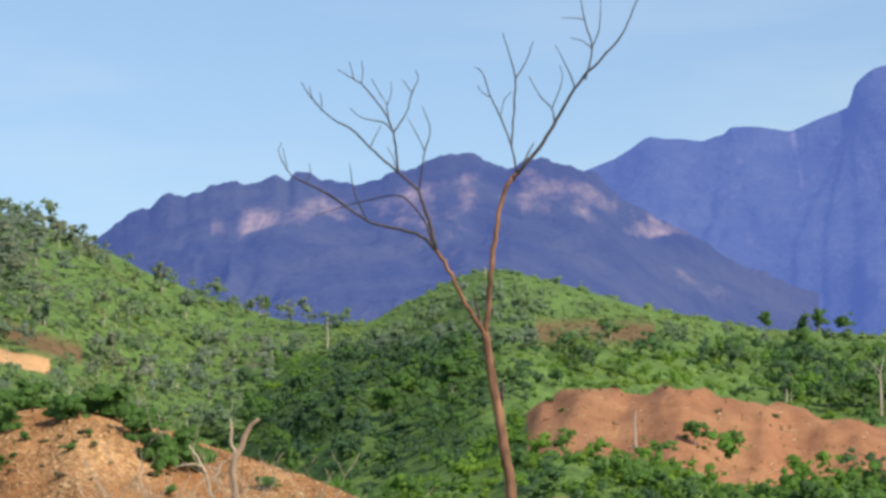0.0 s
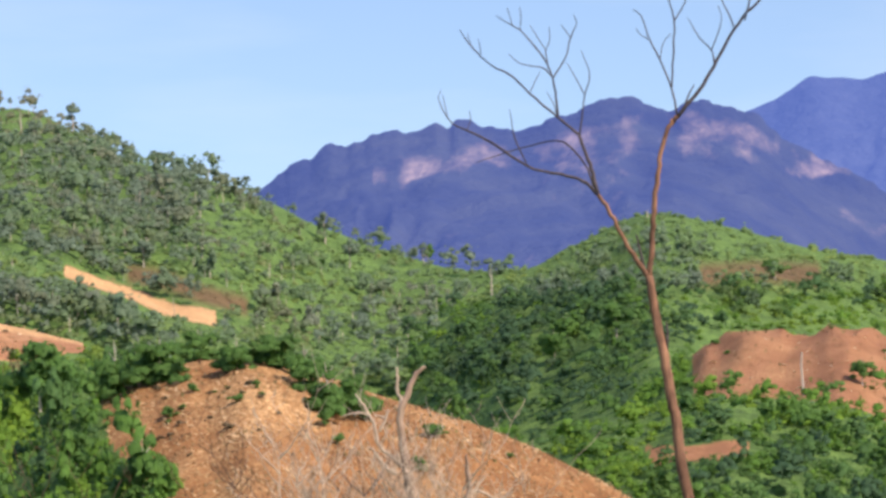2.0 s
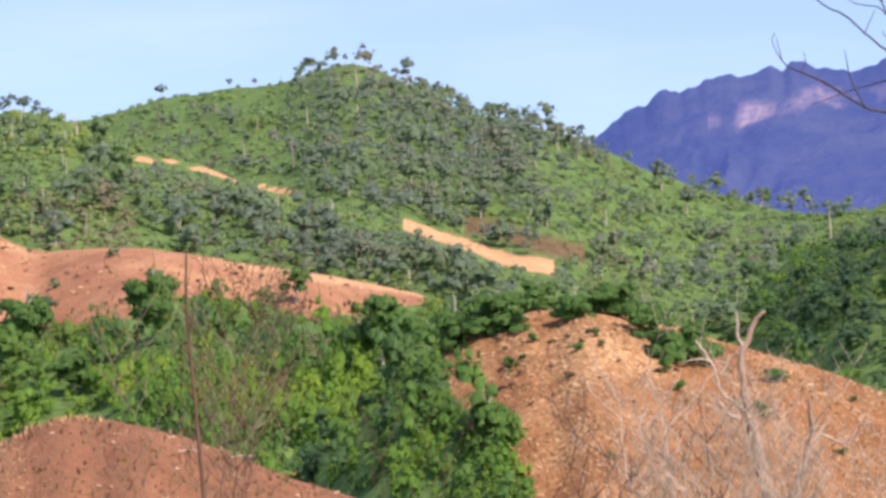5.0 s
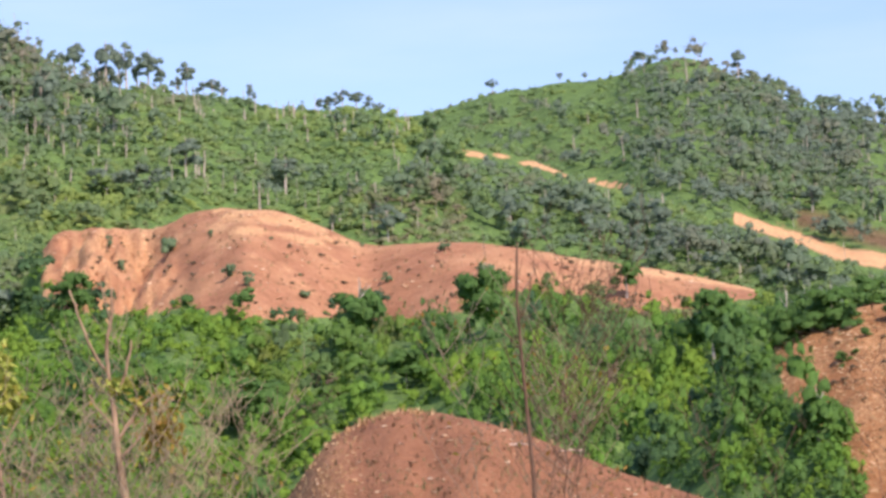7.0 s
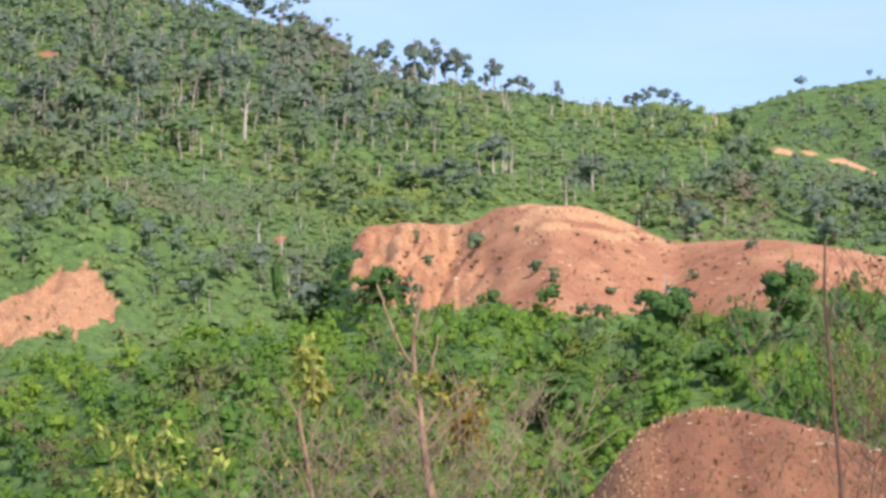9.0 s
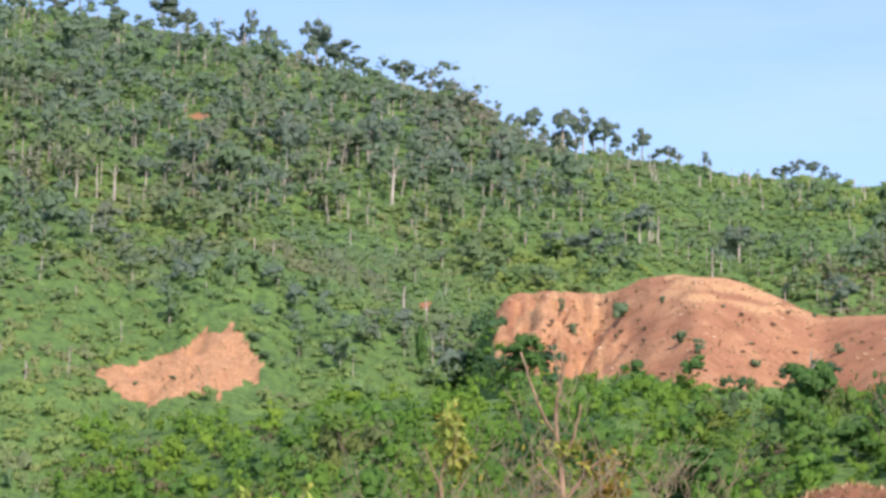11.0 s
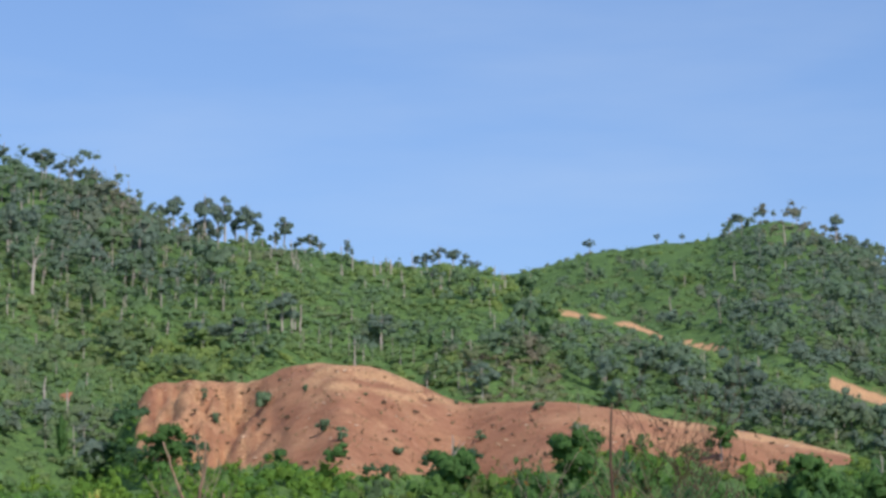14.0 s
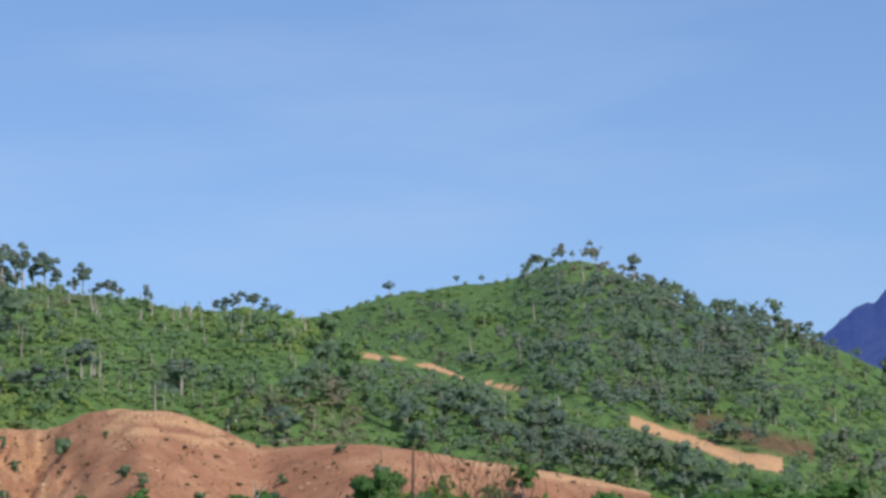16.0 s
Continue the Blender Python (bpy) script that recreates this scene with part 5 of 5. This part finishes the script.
limb([(-0.61, 6.57, 0.024), (-0.82, 6.61, 0.019), (-1.05, 6.56, 0.009)])
limb([(-0.17, 5.56, 0.038), (-0.35, 5.69, 0.033), (-0.53, 5.93, 0.024), (-0.64, 6.03, 0.019)])
limb([(-0.44, 6.28, 0.028), (-0.33, 6.51, 0.024), (-0.29, 6.65, 0.014)])
limb([(-0.35, 6.51, 0.019), (-0.45, 6.55, 0.014), (-0.53, 6.57, 0.009)])
limb([(-0.01, 5.49, 0.024), (0.11, 5.61, 0.019), (0.24, 5.65, 0.009)])
begin("dead_tree", 2.9, 50, "bleached broken stump with bare side branches", BARK_WEATHERED, 3, thin=BARK_BLEACHED)
limb([(-0.02, 4.92, 0.061), (0.09, 5.21, 0.052), (0.07, 5.55, 0.042), (0.05, 5.84, 0.024)])
limb([(0.11, 5.25, 0.028), (0.29, 5.22, 0.024), (0.57, 5.08, 0.019), (0.81, 5.21, 0.009)])
limb([(0.10, 5.12, 0.024), (0.25, 5.35, 0.019), (0.39, 5.49, 0.009)])
begin("dead_tree", 14.4, 45, "thin brown leafless stem with a few twigs", BARK_BROWN, 4, slim=0.72)
limb([(-0.02, 4.35, 0.047), (-0.06, 5.05, 0.042), (-0.12, 5.89, 0.038), (-0.17, 6.75, 0.034), (-0.20, 7.43, 0.030), (-0.17, 8.21, 0.017)])
limb([(-0.15, 6.33, 0.017), (-0.01, 6.57, 0.013), (0.13, 7.09, 0.008)])
limb([(-0.12, 5.89, 0.017), (-0.31, 6.33, 0.013), (-0.43, 6.76, 0.008)])
limb([(-0.18, 7.01, 0.013), (-0.03, 7.35, 0.013), (0.02, 7.69, 0.008)])
limb([(-0.16, 6.58, 0.013), (-0.38, 6.84, 0.013), (-0.50, 7.10, 0.008)])
begin("sapling", 22.2, 42, "half-dry sapling with pale bare top branches", BARK_TAN, 5, "sapling", slim=1.15)
SAPLING = Growth.root
limb([(-0.00, 4.31, 0.059), (-0.10, 4.96, 0.044), (-0.15, 5.52, 0.036), (-0.22, 6.07, 0.028), (-0.24, 6.55, 0.024), (-0.19, 6.87, 0.020), (-0.16, 7.35, 0.012)])
limb([(-0.22, 6.12, 0.024), (-0.45, 6.48, 0.020), (-0.57, 6.80, 0.016), (-0.75, 7.32, 0.012)])
limb([(-0.10, 5.84, 0.020), (0.01, 6.15, 0.020), (0.10, 6.59, 0.012)])
limb([(-0.11, 5.20, 0.028), (0.18, 5.64, 0.024), (0.45, 5.83, 0.016), (0.69, 5.75, 0.008)])
limb([(-0.12, 5.36, 0.020), (-0.34, 5.60, 0.016), (-0.50, 5.84, 0.012)])
limb([(-0.07, 4.96, 0.024), (0.21, 5.28, 0.016), (0.29, 5.59, 0.012)])
limb([(-0.19, 6.87, 0.012), (-0.27, 7.20, 0.008), (-0.32, 7.43, 0.008)])
begin("sapling", 24.48, 42, "slender sapling with yellow-green leaves at its tip", BARK_TAN, 6, "sapling", slim=0.9)
SLENDER = Growth.root
limb([(-0.00, 4.33, 0.036), (-0.10, 4.97, 0.032), (-0.18, 5.45, 0.024), (-0.10, 5.84, 0.016), (-0.00, 6.40, 0.012)])
limb([(-0.14, 5.29, 0.016), (-0.34, 5.77, 0.012), (-0.42, 6.01, 0.008)])
limb([(-0.10, 4.97, 0.016), (0.06, 5.29, 0.012), (0.22, 5.61, 0.008)])
limb([(-0.02, 4.42, 0.016), (-0.42, 4.98, 0.012), (-0.57, 5.29, 0.008)])


def leaf_spray(name, centre, spread, count, size, tone, root, seed, label):
    """Single narrow leaves round a twig's end."""
    rng = np.random.default_rng(seed)
    p = np.array(centre) + rng.normal(0, 1, (count, 3)) * np.array(spread)
    d = rng.normal(0, 0.6, (count, 3)) + np.array((0, 0, -0.5))
    d /= np.linalg.norm(d, axis=1)[:, None]
    side = np.cross(d, rng.normal(size=(count, 3)))
    side /= np.linalg.norm(side, axis=1)[:, None]
    s = size * rng.uniform(0.6, 1.3, (count, 1))
    fold = np.cross(d, side) * s * 0.08
    v = np.stack([p, p + d * s * 0.5 - side * s * 0.2 + fold, p + d * s, p + d * s * 0.5 + side * s * 0.2 + fold], 1).reshape(-1, 3)
    me = mesh_from(name, v, np.arange(len(v)).reshape(-1, 4), LEAF_YELLOW, {"tone": np.clip(np.repeat(rng.normal(tone, 0.15, count), 4), 0, 1)})
    return part(name, me, root, label)


leaf_spray("leaves", (-0.06, 0, 6.25), (0.06, 0.12, 0.15), 240, 0.17, 0.9, SLENDER, 21, "yellow-green leaves")
leaf_spray("leaves", (0.08, 0, 5.85), (0.06, 0.1, 0.12), 190, 0.17, 0.85, SLENDER, 22, "yellow-green leaves")
leaf_spray("leaves", (-0.1, 0, 6.0), (0.14, 0.1, 0.05), 120, 0.14, 0.85, SAPLING, 23, "yellow-green leaves")
leaf_spray("leaves", (0.5, 0, 5.4), (0.13, 0.1, 0.22), 300, 0.15, 0.4, SAPLING, 24, "dry orange-brown hanging leaves")
leaf_spray("leaves", (0.25, 0, 5.75), (0.16, 0.1, 0.06), 45, 0.12, 0.6, SAPLING, 25, "yellowing leaves")


def dry_shrub(az, r, high, wide, stems, seed, bark, label, leaves=0, tone=0.7, thick=0.03, branches=5, lowest=0.72):
    """Crooked bare stems with side branches and fine twigs, some with a few leaves."""
    rng = np.random.default_rng(seed)
    root = begin("dry_shrub" if not leaves else "leafy_shrub", az, r, label, bark, seed, "shrub")
    tips = []
    for k in range(stems):
        x0, lean = rng.normal(0, wide * 0.14), rng.normal(0, 0.1)
        top = high * (rng.uniform(lowest, 1.0) if k else 1.0)
        stem = [(x0, rng.normal(0, 0.2), -0.2, thick)]
        for t in (0.25, 0.45, 0.62, 0.76, 0.88, 1.0):
            stem.append((x0 + lean * top * t + rng.normal(0, 0.09), stem[0][1] + rng.normal(0, 0.15), top * t, thick * (1.1 - t)))
        path = smooth_path(stem, rng, 3, 0.018)
        part("stem", limb_mesh("stem", path, bark, 5), root)
        tips.append(path[-1, :3])
        for _ in range(branches):
            i = int(rng.uniform(0.42, 0.95) * len(path))
            b, run = path[i], high * rng.uniform(0.06, 0.2)
            dx, dy = rng.choice([-1, 1]) * rng.uniform(0.25, 0.9), rng.normal(0, 0.3)
            line = [(*b[:3], thick * 0.42)]
            for t in (0.35, 0.7, 1.0):
                line.append((b[0] + dx * run * t ** 0.8 + rng.normal(0, 0.03), b[1] + dy * run * t, b[2] + run * t, max(thick * 0.4 * (1 - t), 0.004)))
            limb_path = smooth_path(line, rng, 3, 0.014)
            verts, faces = tube(limb_path, 4)
            verts, faces = list(map(tuple, verts)), list(faces)
            for _ in range(3):
                q = limb_path[int(rng.uniform(0.25, 0.95) * len(limb_path))]
                go, ln = rng.normal(0, 0.6), run * rng.uniform(0.2, 0.5)
                v, f = tube(smooth_path([(*q[:3], max(thick * 0.18, 0.005)), (q[0] + go * ln * 0.6, q[1] + rng.normal(0, 0.05), q[2] + ln * 0.5, 0.005), (q[0] + go * ln, q[1], q[2] + ln, 0.004)], rng, 2, 0.01), 3)
                faces += [tuple(m + len(verts) for m in g) for g in f]
                verts += list(map(tuple, v))
            me = bpy.data.meshes.new("branch")
            me.from_pydata(verts, [], faces)
            me.materials.append(bark)
            part("branch", me, root)
            tips.append(limb_path[-1, :3])
    for k, tip in enumerate(tips if leaves else []):
        leaf_spray("leaves", tip, (0.07, 0.09, 0.09), leaves, 0.16 if leaves > 9 else 0.11, tone, root, seed * 100 + k, "yellow-green leaves" if tone > 0.5 else "dry brown leaves")


# bleached growth before the cleared field
dry_shrub(7.25, 46, 5.7, 1.3, 5, 31, BARK_BROWN, "brown leafless shrub in front of the cleared field", thick=0.024)
dry_shrub(6.85, 46, 5.9, 0.7, 2, 51, BARK_BROWN, "tall brown leafless stems in front of the cleared field", thick=0.022)
dry_shrub(6.55, 48, 5.6, 0.9, 3, 32, BARK_BLEACHED, "bleached dead shrub in front of the cleared field", thick=0.036)
dry_shrub(6.05, 48, 5.9, 0.8, 3, 52, BARK_BLEACHED, "bleached dead shrub with thin upright stems", thick=0.03)
dry_shrub(5.3, 47, 6.6, 1.0, 4, 33, BARK_BLEACHED, "bleached dead shrub with crooked stems", thick=0.04)
dry_shrub(4.85, 47, 6.1, 0.9, 3, 34, BARK_BLEACHED, "bleached dead shrub beside the forked dead tree", thick=0.036)
dry_shrub(4.4, 46, 5.7, 0.9, 3, 53, BARK_DARK, "dark burnt shrub beside the forked dead tree", thick=0.03)
dry_shrub(3.35, 46, 5.8, 1.0, 4, 35, BARK_BLEACHED, "bleached dead shrub beside the broken stump", thick=0.036)
dry_shrub(2.6, 46, 5.2, 0.9, 3, 54, BARK_BLEACHED, "bleached dead shrub beside the broken stump", thick=0.03)
for az, high, seed in ((5.05, 6.2, 61), (4.15, 6.0, 62), (3.55, 5.7, 63), (3.0, 5.5, 64), (2.25, 5.1, 65), (5.75, 5.7, 66)):
    dry_shrub(az, 45.5, high, 1.3, 6, seed, BARK_BLEACHED, "bleached thicket of thin dead stems before the cleared field", thick=0.018, branches=7, lowest=0.8)
# half-dry growth before the valley
dry_shrub(21.2, 42, 6.3, 1.2, 4, 36, BARK_DRY, "wiry dry shrub with thin bare stems", thick=0.014, branches=8)
dry_shrub(22.0, 41, 6.0, 1.6, 5, 37, BARK_DRY, "wiry dry shrub with thin bare stems", thick=0.013, branches=9)
dry_shrub(22.9, 41, 6.1, 1.4, 5, 56, BARK_GREY, "wiry grey shrub with thin bare stems", thick=0.013, branches=9)
dry_shrub(25.0, 42, 5.8, 1.4, 5, 38, BARK_GREY, "wiry grey shrub with thin bare stems", thick=0.013, branches=8)
dry_shrub(25.9, 42, 5.2, 1.4, 4, 57, BARK_DRY, "wiry dry shrub with thin bare stems", thick=0.012, branches=8)
dry_shrub(27.5, 40, 4.7, 1.5, 6, 39, BARK_DRY, "leafy shrub with yellow-green shoots", 16, 0.95, 0.016)
dry_shrub(20.5, 44, 6.2, 1.0, 3, 41, BARK_DRY, "dry shrub with a few brown leaves", 1, 0.3, 0.016, 7)
dry_shrub(21.7, 43, 5.7, 1.3, 5, 42, BARK_GREY, "dry shrub with a few orange-brown leaves", 3, 0.25, 0.015, 7)
dry_shrub(23.5, 43, 5.9, 1.4, 5, 43, BARK_GREY, "dry shrub with a few brown leaves", 2, 0.4, 0.014, 7)
dry_shrub(24.3, 41, 5.6, 1.0, 4, 44, BARK_DRY, "half-dry shrub with yellowing leaves", 3, 0.65, 0.015, 7)
dry_shrub(19.7, 43, 5.6, 1.0, 3, 58, BARK_DRY, "pale bare shrub at the foot of the mound", thick=0.016)
# twigs round the burnt stem
dry_shrub(14.25, 46, 8.1, 0.6, 4, 46, BARK_BROWN, "thin brown twiggy stems beside a burnt tree", 0, 0.15, 0.015, 16, 0.8)
dry_shrub(13.9, 47, 7.3, 0.8, 4, 55, BARK_GREY, "thin grey-brown twiggy shrub", 2, 0.2, 0.013, 14, 0.7)
dry_shrub(10.2, 46, 5.4, 0.7, 3, 40, BARK_BROWN, "brown wiry stems before the scrub", thick=0.016)


def fallen_log(az, e, long, turn, label):
    rng = np.random.default_rng(int(az * 100) + 5000)
    path = smooth_path([(-long / 2, 0, 0.1, 0.05), (-long / 6, 0.1, 0.16, 0.09), (long / 5, -0.1, 0.14, 0.08), (long / 2, 0, 0.12, 0.05)], rng, 4, 0.02)
    ob = new("fallen_log", limb_mesh("fallen_log", path, BARK_BLEACHED, 7))
    ob.matrix_world = Matrix.Translation(stand(az, e, 620)) @ pose(0, 0, 0, 0, 0, az + turn)
    tagged(ob, label, "log")


fallen_log(14.8, 3.22, 3.0, 4, "pale fallen log on the bare mound")
fallen_log(13.75, 3.1, 2.4, -6, "pale fallen log on the bare mound")
fallen_log(-6.4, 5.02, 5.0, 3, "pale fallen log on the bare red slope")
